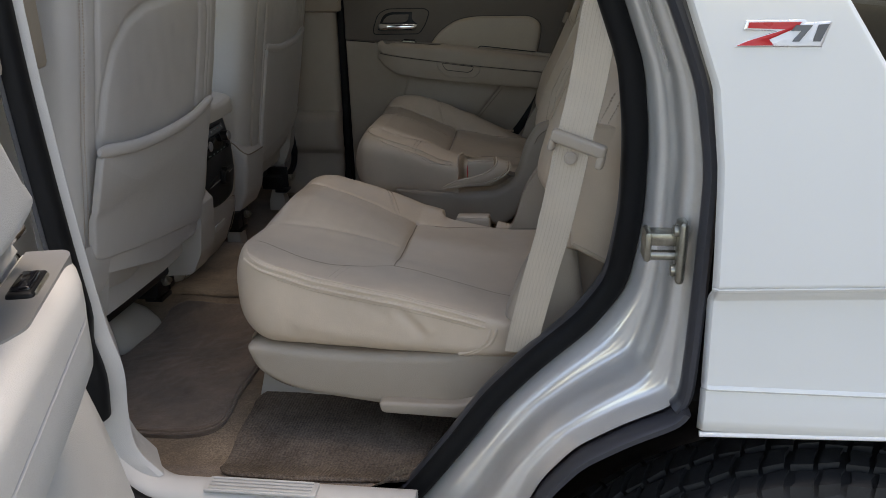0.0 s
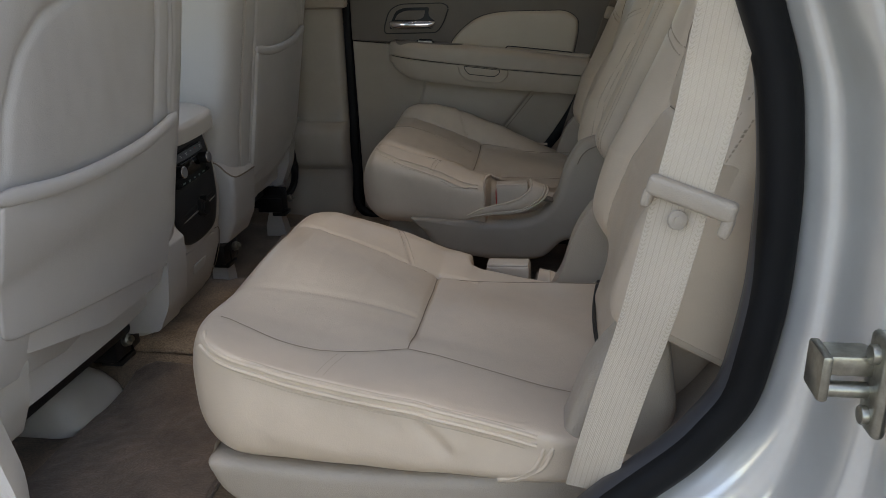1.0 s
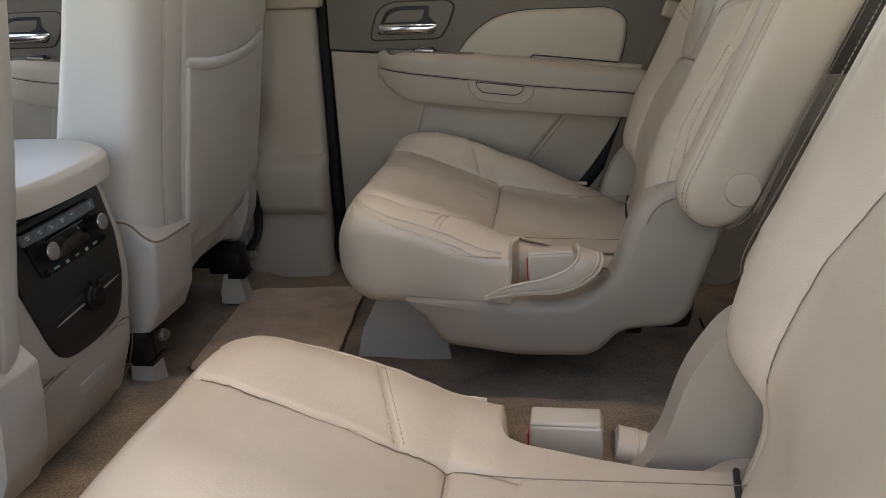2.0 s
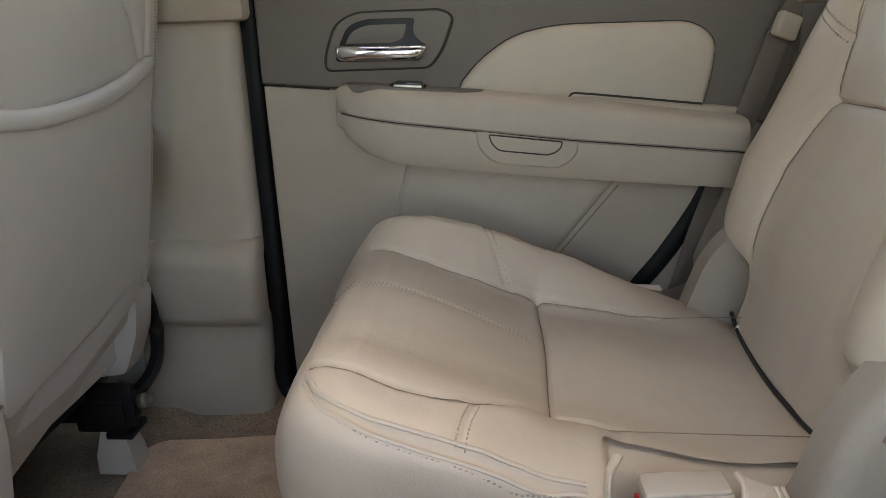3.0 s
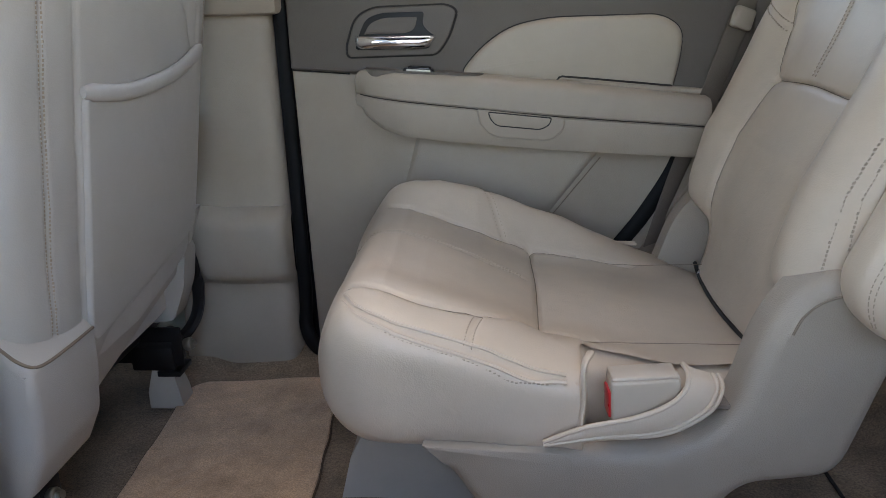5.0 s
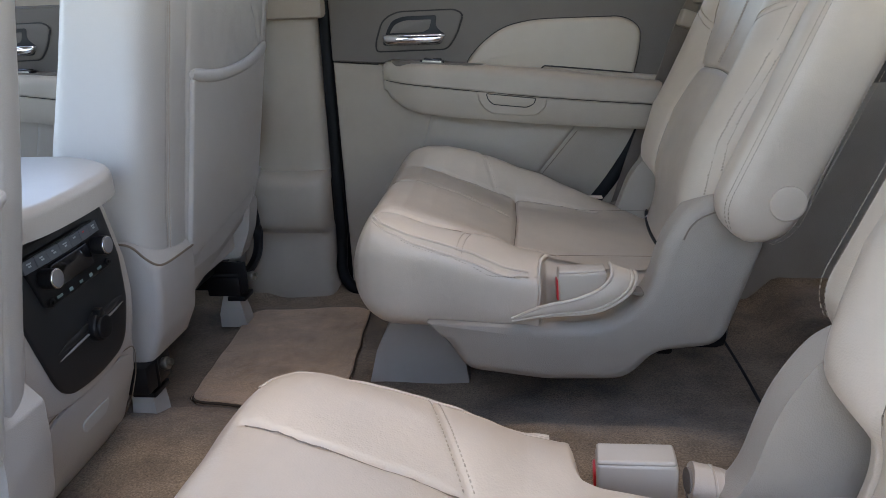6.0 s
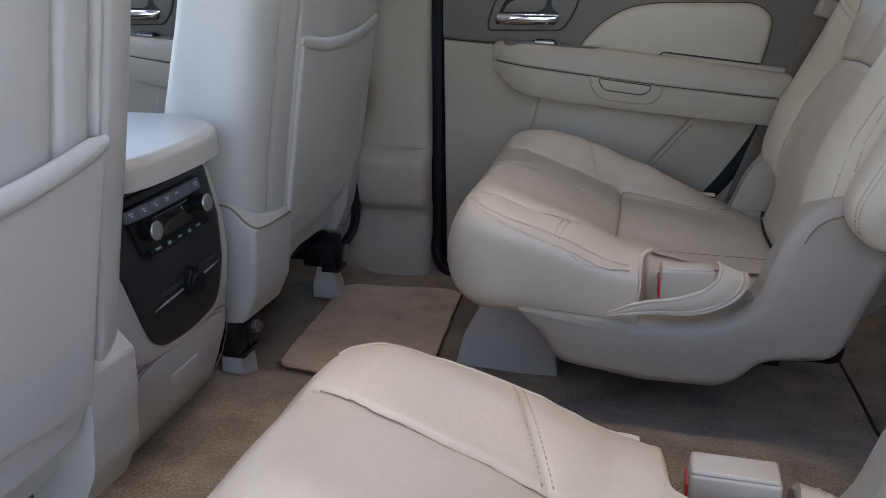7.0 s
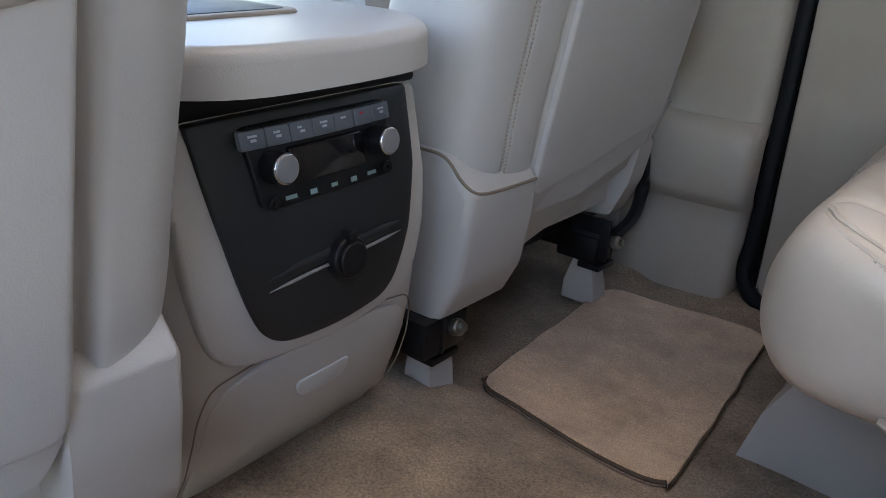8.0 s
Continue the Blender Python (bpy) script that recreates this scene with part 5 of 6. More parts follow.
    add("cushion", *rings_mesh(np.array([to(v[0], v[1] + FS_Y, v[2]) for v in C.reshape(-1, 3)]).reshape(C.shape)), LEATHER_BACK, ob, angle=75)
    # rails, bolts and feet
    for y in (0.235, 0.655):
        bm = bmesh.new()
        block(bm, -1.05 + 0.5, -0.545 + 0.5, y - 0.022 - FS_Y, y + 0.022 - FS_Y, 0.085, 0.125, 0.004)
        block(bm, -0.62 + 0.5, -0.545 + 0.5, y - 0.026 - FS_Y, y + 0.030 - FS_Y, 0.072, 0.118, 0.006)
        block(bm, -0.60 + 0.5, -0.53 + 0.5, y - 0.020 - FS_Y, y - 0.014 - FS_Y, 0.080, 0.150, 0.002)
        block(bm, -0.575 + 0.5, -0.535 + 0.5, y - 0.03 - FS_Y, y + 0.022 - FS_Y, 0.064, 0.074, 0.002)
        disc(bm, (-0.55 + 0.5, y - 0.012 - FS_Y, 0.135), (0, 1, 0), 0.014, 0.012, 16, 0.002)
        if y < 0.4:
            block(bm, -0.60 + 0.5, -0.533 + 0.5, y - 0.050 - FS_Y, y + 0.034 - FS_Y, 0.078, 0.128, 0.006)
        rail = part("rail", bm, BLACK, ob, "black steel seat rail")
        bm = bmesh.new()
        disc(bm, (-0.528 + 0.5, y - FS_Y + 0.004, 0.110), (1, 0, 0.3), 0.011, 0.014, 16, 0.003)
        disc(bm, (-0.522 + 0.5, y - FS_Y + 0.004, 0.112), (1, 0, 0.3), 0.006, 0.014, 6)
        part("bolt", bm, STEEL, rail, "zinc floor bolt")
        v, f = [], []
        for z, a, b, d in ((0.0, -0.585, -0.540, 0.024), (0.04, -0.583, -0.543, 0.023), (0.08, -0.58, -0.547, 0.021)) if y < 0.4 else ((0.0, -0.60, -0.540, 0.022), (0.03, -0.60, -0.545, 0.021), (0.07, -0.59, -0.555, 0.016)):
            v += [(a + 0.5, y - FS_Y - d, z), (b + 0.5, y - FS_Y - d, z), (b + 0.5, y - FS_Y + d, z), (a + 0.5, y - FS_Y + d, z)]
        for i in range(2):
            f += [(i * 4 + j, i * 4 + (j + 1) % 4, i * 4 + 4 + (j + 1) % 4, i * 4 + 4 + j) for j in range(4)]
        f += [(0, 1, 2, 3), (8, 9, 10, 11)]
        add("foot", v, f, GREY_FOOT if y > 0.4 else CONSOLE, ob, "grey plastic foot cover", angle=20)
    bm = bmesh.new()
    block(bm, -1.0 + 0.5, -0.60 + 0.5, -0.24, 0.24, 0.12, 0.20, 0.01)
    block(bm, -1.05 + 0.5, -0.74 + 0.5, -0.20, 0.20, 0.02, 0.13, 0.01)
    part("seat_base", bm, BLACK, ob, "black seat base")
    hook = smooth_line([(-0.545, 0.745, 0.93), (-0.538, 0.752, 0.86), (-0.540, 0.745, 0.80), (-0.555, 0.72, 0.765), (-0.58, 0.68, 0.755)], 30)
    add("outer_bracket", *sweep([to(*p) for p in hook], 0.012, 0.009, k=8), BLACK, ob, "curved black bracket")
    return ob


fseat = front_seat()
fseat_near = copy_thing(fseat, Matrix.Translation((-0.50 + 0.078, -0.452, 0.66)) @ Matrix.Diagonal((1, -1, 1, 1)))
for piece in [c for b in fseat_near.children if b.name.startswith("backrest") for c in b.children]:
    keep_side(piece, 1)
fseat_near.location.y -= 0.011
for ch in [c for c in fseat_near.children if c.name.startswith("hem")]:  # no seam shows on this one
    bpy.data.objects.remove(ch)
for ch in fseat_near.children:  # the floor fixings stay where the other seat's are; the seat has slid back
    if ch.name.startswith(("rail", "foot")):
        ch.location.x -= 0.078
        ch.location.y += 0.018
        if ch.name.startswith("rail") and sum(v.co.y for v in ch.data.vertices) < 0:
            ch.location.y += 0.050
    if ch.name.startswith("inboard_shield"):  # its shield stands back under the bolster
        ch.data = ch.data.copy()
        for v in ch.data.vertices:
            v.co.y = -0.276 + (v.co.y + 0.292) * 0.60
        ch.location.x -= 0.010
    if ch.name.startswith("pocket"):  # its rear panel sits further inboard
        ch.location.y -= 0.020
        for piece in [ch] + list(ch.children):  # it is wider, and its pocket sags lower, most on the door side
            piece.data = piece.data.copy()
            for v in piece.data.vertices:
                v.co.y = 0.249 + (-0.399 + (v.co.y + 0.150) * 1.18) * 1.07
                if ch.name.startswith("pocket"):
                    v.co.z += (-0.070 - 0.10 * v.co.y) * float(step(0.36, 0.54, v.co.z))
for ch in [c for c in fseat_near.children if c.name.startswith("lower_panel")]:
    bpy.data.objects.remove(ch)
for ch in [c for c in fseat_near.children if c.name.startswith("foot") and sum(v.co.y for v in c.data.vertices) < 0]:
    bpy.data.objects.remove(ch)


def near_seat_foot():
    """The broad foot cover under the driver's seat, and the deep gap beside its inboard bolster."""
    rows = []
    for z, xa, xb, ya, yb in ((0.0, -0.690, -0.545, -0.430, -0.262), (0.02, -0.688, -0.549, -0.428, -0.266), (0.05, -0.680, -0.566, -0.420, -0.280), (0.072, -0.670, -0.590, -0.410, -0.300)):
        o = rounded([(xa, ya), (xb, ya, 0.05), (xb, yb, 0.035), (xa, yb)], 0.02, 5)
        rows.append([(x + 0.422, -(y + 0.463), z) for x, y in o])
    add("foot", *rings_mesh(np.array(rows)), GREY_FOOT, fseat_near, "broad grey plastic foot cover", angle=50)
    # the padded back runs down to a hem that slopes towards the tunnel
    V = []
    for y in np.linspace(-0.735, -0.255, 40):
        u = (y + 0.735) / 0.48
        top, hem = np.array([-0.4215, 1.005]), np.array([-0.418 - 0.130 * u, 0.932 - 0.133 * u])
        col = [top * (1 - t) + hem * t + np.array([0.006 * math.sin(math.pi * t) * (0.4 + u), 0]) for t in np.linspace(0, 1, 12)] + [hem + (-0.012, 0.004), hem + (-0.05, 0.03)]
        V.append([(x + 0.422, -(y + 0.463), z - 0.66) for x, z in col])
    add("lower_panel", *sheet(np.array(V)), LEATHER_BACK, fseat_near, "pale padded lower back with a sloping hem", angle=60)
    back = next(c for c in fseat_near.children if c.name.startswith("backrest"))
    back.data = back.data.copy()
    for v in back.data.vertices:
        if v.co.x > -0.12:
            d = abs(v.co.y + 0.214) / 0.0055
            v.co.x -= 0.016 * math.exp(-d * d)
    back.data.update()


near_seat_foot()
tagged(fseat_near, label="pale leather driver's seat with a sagging back pocket")


# ---- centre console ----
def console():
    ob = thing("center_console", "grey centre console with rear audio controls on a black panel", "console", at=(-0.52, -0.006, 0.69))
    C = lambda x, y, z: (x + 0.52, y, z - 0.69)
    face = lambda z: float(np.interp(z, (0.69, 0.72, 0.76, 0.80, 0.84, 0.88, 0.94, 1.00, 1.07), (-0.584, -0.560, -0.538, -0.524, -0.515, -0.510, -0.507, -0.511, -0.526)))
    # body: rings by height
    zs = np.concatenate([np.linspace(0.685, 1.07, 40), [1.078, 1.082]])
    V = []
    for z in zs:
        hwid = 0.148 - 0.004 * ((1.07 - z) / 0.4)
        o = rounded([(-1.25, -hwid), (face(z), -hwid, 0.035), (face(z), hwid, 0.035), (-1.25, hwid)], 0.02, 6)
        # bowed rear face
        V.append([(x + (0.012 * (1 - (y / hwid) ** 2) if x > -0.6 else 0), y, z) for x, y in o])
    V = np.array(V)
    V[-1, :, 0] = np.minimum(V[-1, :, 0], -0.52)
    v, f = rings_mesh(V)
    add("body", [C(*p) for p in v], f, CONSOLE, ob, "grey moulded console body")

    def on_face(outline, lift, depth, edge=0.003, dome=0.0):
        v, f = slab(outline, 0.0, depth, "x", edge, 3, dome)
        return [C(face(p[2]) + 0.012 * (1 - (p[1] / 0.148) ** 2) + lift + p[0], p[1], p[2]) for p in v], f
    frame_out = rounded([(-0.136, 1.070, 0.01), (0.136, 1.070, 0.01), (0.137, 0.95, 0.06), (0.118, 0.868, 0.05), (0.0, 0.857, 0.05), (-0.118, 0.868, 0.05), (-0.137, 0.95, 0.06)], 0.02, 6)
    add("bezel", *on_face(frame_out, -0.006, 0.010, 0.004, 1e-5), CONSOLE, ob, "grey surround")
    blk = rounded([(-0.117, 1.071, 0.006), (0.117, 1.071, 0.006), (0.114, 1.0, 0.06), (0.101, 0.93, 0.06), (0.078, 0.880, 0.045), (0.0, 0.872, 0.05), (-0.070, 0.880, 0.045), (-0.092, 0.93, 0.06), (-0.108, 1.0, 0.06)], 0.02, 6)
    panel = add("control_panel", *on_face(blk, 0.000, 0.0085, 0.002, 1e-5), PANEL_BLACK, ob, "charcoal rear control panel")
    lid = rounded([(-0.120, 0.845, 0.05), (-0.06, 0.862, 0.05), (0.06, 0.862, 0.05), (0.120, 0.845, 0.05), (0.132, 0.72), (-0.132, 0.72)], 0.01, 6)
    add("lower_door", *on_face(lid, -0.005, 0.0062, 0.002, 1e-5), CONSOLE, ob, "grey lower compartment door")
    pull = rounded([(-0.035, 0.822), (0.035, 0.822), (0.028, 0.800), (-0.028, 0.800)], 0.01)
    add("pull_recess", *on_face(pull, -0.001, 0.0045, 0.002), TRIM_LIGHT, ob)
    add("door_gap", *sweep([C(face(z) + 0.012 * (1 - (y / 0.148) ** 2) + 0.0005, y, z) for y, z in smooth_line([(-0.138, 0.71), (-0.128, 0.835), (-0.09, 0.862), (0.0, 0.868), (0.09, 0.862), (0.128, 0.835), (0.138, 0.71)], 60)], 0.0008, k=5), SEAM, ob)
    # head unit
    base = 0.0075
    hu = rounded([(-0.078, 1.064), (0.078, 1.064), (0.075, 1.000), (-0.070, 1.000)], 0.008)
    add("head_unit", *on_face(hu, base, 0.006, 0.002), BLACK, panel, "black rear audio unit")
    scr = rounded([(-0.040, 1.044), (0.040, 1.044), (0.040, 1.016), (-0.040, 1.016)], 0.003)
    add("display", *on_face(scr, base + 0.002, 0.006, 0.001), GLOSS_BLACK, panel, "glossy dark display")
    for i in range(7):
        y = -0.069 + i * 0.023
        add("button", *on_face(rounded([(y - 0.0111, 1.062), (y + 0.0111, 1.062), (y + 0.0111, 1.0478), (y - 0.0111, 1.0478)], 0.0012, 3), base + 0.002, 0.0048, 0.0006), BUTTON, panel)
        m = RED if i == 5 else ICON
        bars = [on_face([(y - 0.004, 1.0585), (y + 0.004 - 0.002 * (i % 3), 1.0585), (y + 0.004 - 0.002 * (i % 3), 1.0568), (y - 0.004, 1.0568)], base + 0.0069, 0.0003, 0.0001)]
        if i not in (4, 5):
            bars.append(on_face([(y - 0.002, 1.0555), (y + 0.003, 1.0555), (y + 0.003, 1.0535), (y - 0.002, 1.0535)], base + 0.0069, 0.0003, 0.0001))
        add("icon", *join(*bars), m, panel, smooth=False)
    for i in range(5):
        y = -0.044 + i * 0.0225
        w = 0.0055 if i in (0, 4) else 0.0035
        add("lit_icon", *on_face([(y - w, 1.0085), (y + w, 1.0085), (y + w, 1.0055 - 0.001 * (i % 2)), (y - w, 1.0055 - 0.001 * (i % 2))], base + 0.0062, 0.0004, 0.0001), ICON_GREEN, panel, smooth=False)
    nrm = Vector((1, 0, 0.06))
    for y in (-0.056, 0.058):
        bm = bmesh.new()
        x = face(1.034) + 0.012 + base
        disc(bm, C(x + 0.012, y, 1.034), nrm, 0.0125, 0.018, 28, 0.0015)
        part("knob", bm, BLACK, panel, "black rotary knob")
        bm = bmesh.new()
        disc(bm, C(x + 0.0208, y, 1.0345), nrm, 0.0120, 0.003, 36, 0.0008)
        rim = part("knob_rim", bm, CHROME, panel, "polished knob rim")
        bm = bmesh.new()
        disc(bm, C(x + 0.0216, y, 1.0345), nrm, 0.0105, 0.003, 36, 0.0004)
        part("knob_face", bm, KNOB, rim, "satin grey knob face")
    for y, z in ((-0.062, 1.006), (0.066, 1.008)):
        bm = bmesh.new()
        disc(bm, C(face(z) + 0.012 + base + 0.006, y, z), nrm, 0.0055, 0.003, 16, 0.0008)
        disc(bm, C(face(z) + 0.012 + base + 0.008, y, z), nrm, 0.0025, 0.003, 10)
        part("jack", bm, BLACK, panel, "round headphone jack")
    # power outlet in its slot
    sl = smooth_line([(-0.070, 0.936), (-0.035, 0.940), (0.0, 0.942), (0.045, 0.943), (0.088, 0.944)], 40)
    add("slot_edge", *sweep([C(face(z) + 0.012 * (1 - (y / 0.148) ** 2) + 0.0092, y, z - 0.004) for y, z in sl], 0.0017, 0.0015, k=8, taper=lambda t: min(1.0, 0.15 + 6 * min(t, 1 - t))), KNOB, panel, "pale slot edge")
    add("slot", *sweep([C(face(z) + 0.012 * (1 - (y / 0.148) ** 2) + 0.0085, y, z + 0.005) for y, z in sl], 0.0022, 0.0055, k=10, up=(0, 0, 1), taper=lambda t: min(1.0, 0.15 + 5 * min(t, 1 - t))), PANEL_BLACK, panel)
    bm = bmesh.new()
    x = face(0.94) + 0.02
    disc(bm, C(x + 0.004, 0.010, 0.940), nrm, 0.0195, 0.014, 32, 0.003)
    disc(bm, C(x + 0.010, 0.010, 0.940), nrm, 0.0155, 0.010, 32, 0.002)
    block(bm, *[a for pr in zip(C(x + 0.002, 0.005, 0.955), C(x + 0.014, 0.015, 0.966)) for a in pr], 0.002)
    part("outlet_cap", bm, BLACK, panel, "round black power outlet cap")
    # dark recess under the lid
    bm = bmesh.new()
    block(bm, *[a for pr in zip(C(-1.2, -0.138, 1.070), C(-0.520, 0.138, 1.100)) for a in pr], 0.004)
    part("lid_gap", bm, BLACK, ob)
    # lid pad with a tray
    o = rounded([(-1.15, -0.17), (-0.56, -0.17, 0.1), (-0.470, -0.11, 0.06), (-0.462, 0.0, 0.05), (-0.470, 0.11, 0.06), (-0.56, 0.178, 0.1), (-1.15, 0.178)], 0.02, 6)
    v, f = slab(o, 1.093, 1.128, "z", 0.012, 5, 0.0)
    add("lid", [C(*p) for p in v], f, LID, ob, "padded grey console lid")
    tr = rounded([(-0.80, -0.085), (-0.605, -0.085), (-0.600, 0.075), (-0.80, 0.075)], 0.02, 6)
    v, f = slab(tr, 1.122, 1.1315, "z", 0.003, 3)
    tray = add("tray_rim", [C(*p) for p in v], f, TRIM, ob, "shallow tray in the lid")
    tr2 = rounded([(-0.79, -0.075), (-0.615, -0.075), (-0.610, 0.065), (-0.79, 0.065)], 0.015, 6)
    v, f = slab(tr2, 1.130, 1.1322, "z", 0.001, 2)
    add("tray_floor", [C(*p) for p in v], f, BLACK, tray, "dark rubber tray floor")
    ob.rotation_euler = (radians(2.5), 0, 0)
    ob.location.y += 0.014
    return ob


console()


# ---- doors ----
def car_door(name, label, front=False):
    """A door with its trim panel, built closed on the far side; the hinge is the origin."""
    HX, HY = -0.375, 0.93
    ob = thing(name, label, "car door", "car doors", at=(HX, HY, 0.66))
    D = lambda p: (p[0] - HX, p[1] - HY, p[2] - 0.66)

    def put(nm, vf, material, lab="", parent=None, angle=40):
        v, f = vf
        return add(nm, [D(p) for p in v], f, material, parent or ob, lab, angle=angle)
    bm = bmesh.new()
    outl = [(-0.36, 1.31), (0.43, 1.31), (0.43, 1.05), (0.30, 0.98), (0.20, 0.86), (0.13, 0.70), (0.10, 0.62), (-0.36, 0.62)]
    put("door_shell", slab(rounded(outl, 0.02), 0.865, 0.955, "y", 0.004), PAINT, "white painted door shell")
    # lower trim, tan
    low = rounded([(-0.352, 1.207, 0.004), (0.40, 1.15), (0.335, 1.035, 0.02), (0.205, 0.885, 0.05), (0.12, 0.72, 0.05), (0.06, 0.68), (-0.345, 0.68, 0.03)], 0.01)
    put("lower_trim", slab(low, 0.87, 0.832, "y", 0.008, 4), TRIM, "tan moulded lower trim")
    up = rounded([(-0.352, 1.2085, 0.004), (-0.352, 1.345), (0.43, 1.345), (0.43, 1.12), (0.33, 1.150, 0.004), (-0.05, 1.186, 0.01)], 0.006)
    put("upper_trim", slab(up, 0.87, 0.826, "y", 0.006, 4), TRIM_DARK, "dark taupe upper trim")
    put("trim_gap", sweep([(-0.35, 0.829, 1.2075), (-0.25, 0.829, 1.1985)], 0.0014, k=5), GAP)
    # padded insert
    ins = rounded([(-0.062, 1.192, 0.02), (-0.030, 1.232, 0.03), (0.020, 1.268, 0.04), (0.085, 1.281, 0.05), (0.270, 1.281, 0.035), (0.306, 1.258, 0.03), (0.303, 1.205, 0.05), (0.290, 1.150, 0.006), (0.10, 1.170)], 0.01, 6)
    put("insert", slab(ins, 0.83, 0.812, "y", 0.010, 5, 0.0015), INSERT, "padded beige insert", angle=60)
    n = len(ins)
    put("insert_gap", sweep([(p[0], 0.825, p[1]) for p in ins], 0.0022, k=6, closed=True), GAP)
    # armrest: sections along x
    xs = np.concatenate([[-0.2405, -0.239, -0.236, -0.230], np.linspace(-0.222, -0.16, 12), np.linspace(-0.15, 0.345, 60)])
    rows = []
    for x in xs:
        f = step(-0.2420, -0.14, x)
        e = math.sqrt(max(0.0, 1 - (1 - min(1, (x + 0.241) / 0.06)) ** 2))
        zt = np.interp(x, (-0.2405, -0.237, -0.230, -0.215, -0.02, 0.10, 0.345), (1.190, 1.199, 1.2045, 1.2065, 1.193, 1.181, 1.150))
        zg = np.interp(x, (-0.24, -0.02, 0.10, 0.345), (1.168, 1.141, 1.127, 1.105))
        zb = np.interp(x, (-0.24, -0.22, -0.19, -0.155, -0.08, 0.09, 0.345), (1.160, 1.128, 1.108, 1.096, 1.086, 1.069, 1.050))
        d = 0.045 * e + 0.022 * f
        yb = 0.826
        pr = [(yb, zt - 0.002), (yb - 0.25 * d, zt + 0.001), (yb - 0.80 * d, zt - 0.001), (yb - 0.97 * d, zt - 0.010), (yb - d, zt - 0.022), (yb - d, zg + 0.003), (yb - d + 0.0035, zg + 0.001), (yb - d + 0.0035, zg - 0.001), (yb - 0.99 * d, zg - 0.003), (yb - 0.98 * d, zg - 0.02), (yb - 0.97 * d, zb + 0.012), (yb - 0.90 * d, zb + 0.003), (yb - 0.50 * d, zb - 0.001), (yb, zb - 0.002)]
        rows.append([(x, y, z) for y, z in pr])
    V = np.array(rows)
    put("armrest", sheet(V), TRIM, "tan moulded armrest", angle=50)
    put("armrest_gap", sweep([(x, V[i, 6, 1] - 0.0012, V[i, 6, 2] - 0.001) for i, x in enumerate(xs) if x > -0.236], 0.0008, k=5), GAP)
    bm2 = rounded([(0.100, 1.168), (0.105, 1.184, 0.006), (0.29, 1.166), (0.345, 1.160), (0.345, 1.14), (0.10, 1.16)], 0.004)
    put("armrest_step", slab(bm2, 0.83, 0.808, "y", 0.006, 3), TRIM)
    put("step_gap", sweep(smooth_line([(0.098, 0.809, 1.174), (0.105, 0.809, 1.1855), (0.125, 0.809, 1.1855), (0.29, 0.809, 1.1675)], 30), 0.0016, k=5), GAP)
    # switch panel, sunk into the front of the armrest top
    sw = [(-0.215, 0.792, 1.2085), (-0.20, 0.776, 1.2065), (-0.05, 0.776, 1.1965), (-0.025, 0.790, 1.195), (-0.018, 0.820, 1.1945), (-0.222, 0.820, 1.210)]
    ptop = rounded([(p[0], p[1]) for p in sw], 0.008, 4)
    zt = lambda x: np.interp(x, (-0.24, -0.02), (1.2105, 1.1945))
    v = [(x, y, zt(x) + 0.0005) for x, y in ptop] + [(x, y, zt(x) - 0.01) for x, y in ptop]
    m = len(ptop)
    put("switch_panel", (v, [tuple(range(m))] + [(i, (i + 1) % m, m + (i + 1) % m, m + i) for i in range(m)] + [tuple(range(m, 2 * m))]), TRIM_DARK, "dark taupe switch panel")
    sm = Matrix.Translation(D((-0.128, 0.797, 1.2055))) @ Euler((0, radians(4), 0)).to_matrix().to_4x4()
    b2 = bmesh.new()
    block(b2, -0.026, 0.026, -0.012, 0.012, -0.006, 0.002, 0.004, 3, sm)
    part("switch_well", b2, BLACK, ob, "black switch well")
    b2 = bmesh.new()
    block(b2, -0.018, 0.020, -0.009, 0.009, -0.002, 0.0055, 0.003, 3, sm)
    sww = part("window_switch", b2, GLOSS_BLACK, ob, "glossy window switch")
    b2 = bmesh.new()
    block(b2, -0.020, 0.020, -0.0135, -0.0115, -0.004, 0.001, 0.001, 2, sm)
    part("switch_trim", b2, STEEL, sww, "thin bright switch edge")
    # pull pocket
    pk = rounded([(-0.032, 1.1425), (0.112, 1.1250), (0.110, 1.106, 0.014), (0.088, 1.088, 0.016), (-0.006, 1.096, 0.016), (-0.028, 1.118, 0.014)], 0.004, 6)
    put("pull_rim", slab(pk, 0.775, 0.7535, "y", 0.004, 4), TRIM)
    pi = rounded([(-0.013, 1.1385), (0.089, 1.1265), (0.086, 1.116, 0.01), (0.072, 1.108, 0.012), (0.0, 1.116, 0.012), (-0.010, 1.127, 0.01)], 0.003, 6)
    put("pull_pocket", slab(pi, 0.775, 0.7522, "y", 0.001, 2), TRIM_LIGHT if front is None else TRIM, "shallow pull pocket")
    put("pull_gap", sweep([(p[0], 0.7522, p[1]) for p in pi], 0.0011, k=5, closed=True), GAP)
    # inside handle
    bz = rounded([(-0.252, 1.226, 0.012), (-0.252, 1.245, 0.01), (-0.236, 1.290, 0.02), (-0.205, 1.306, 0.02), (-0.080, 1.307, 0.02), (-0.062, 1.297, 0.01), (-0.077, 1.255, 0.02), (-0.098, 1.227, 0.012)], 0.01, 6)
    put("handle_gap", sweep([(p[0], 0.8255, p[1]) for p in bz], 0.0024, k=6, closed=True), GAP)
    put("handle_bezel", slab(bz * [0.985, 1] + [-0.0024, 0], 0.83, 0.8225, "y", 0.003, 4), TRIM_DARK, "dark taupe handle bezel")
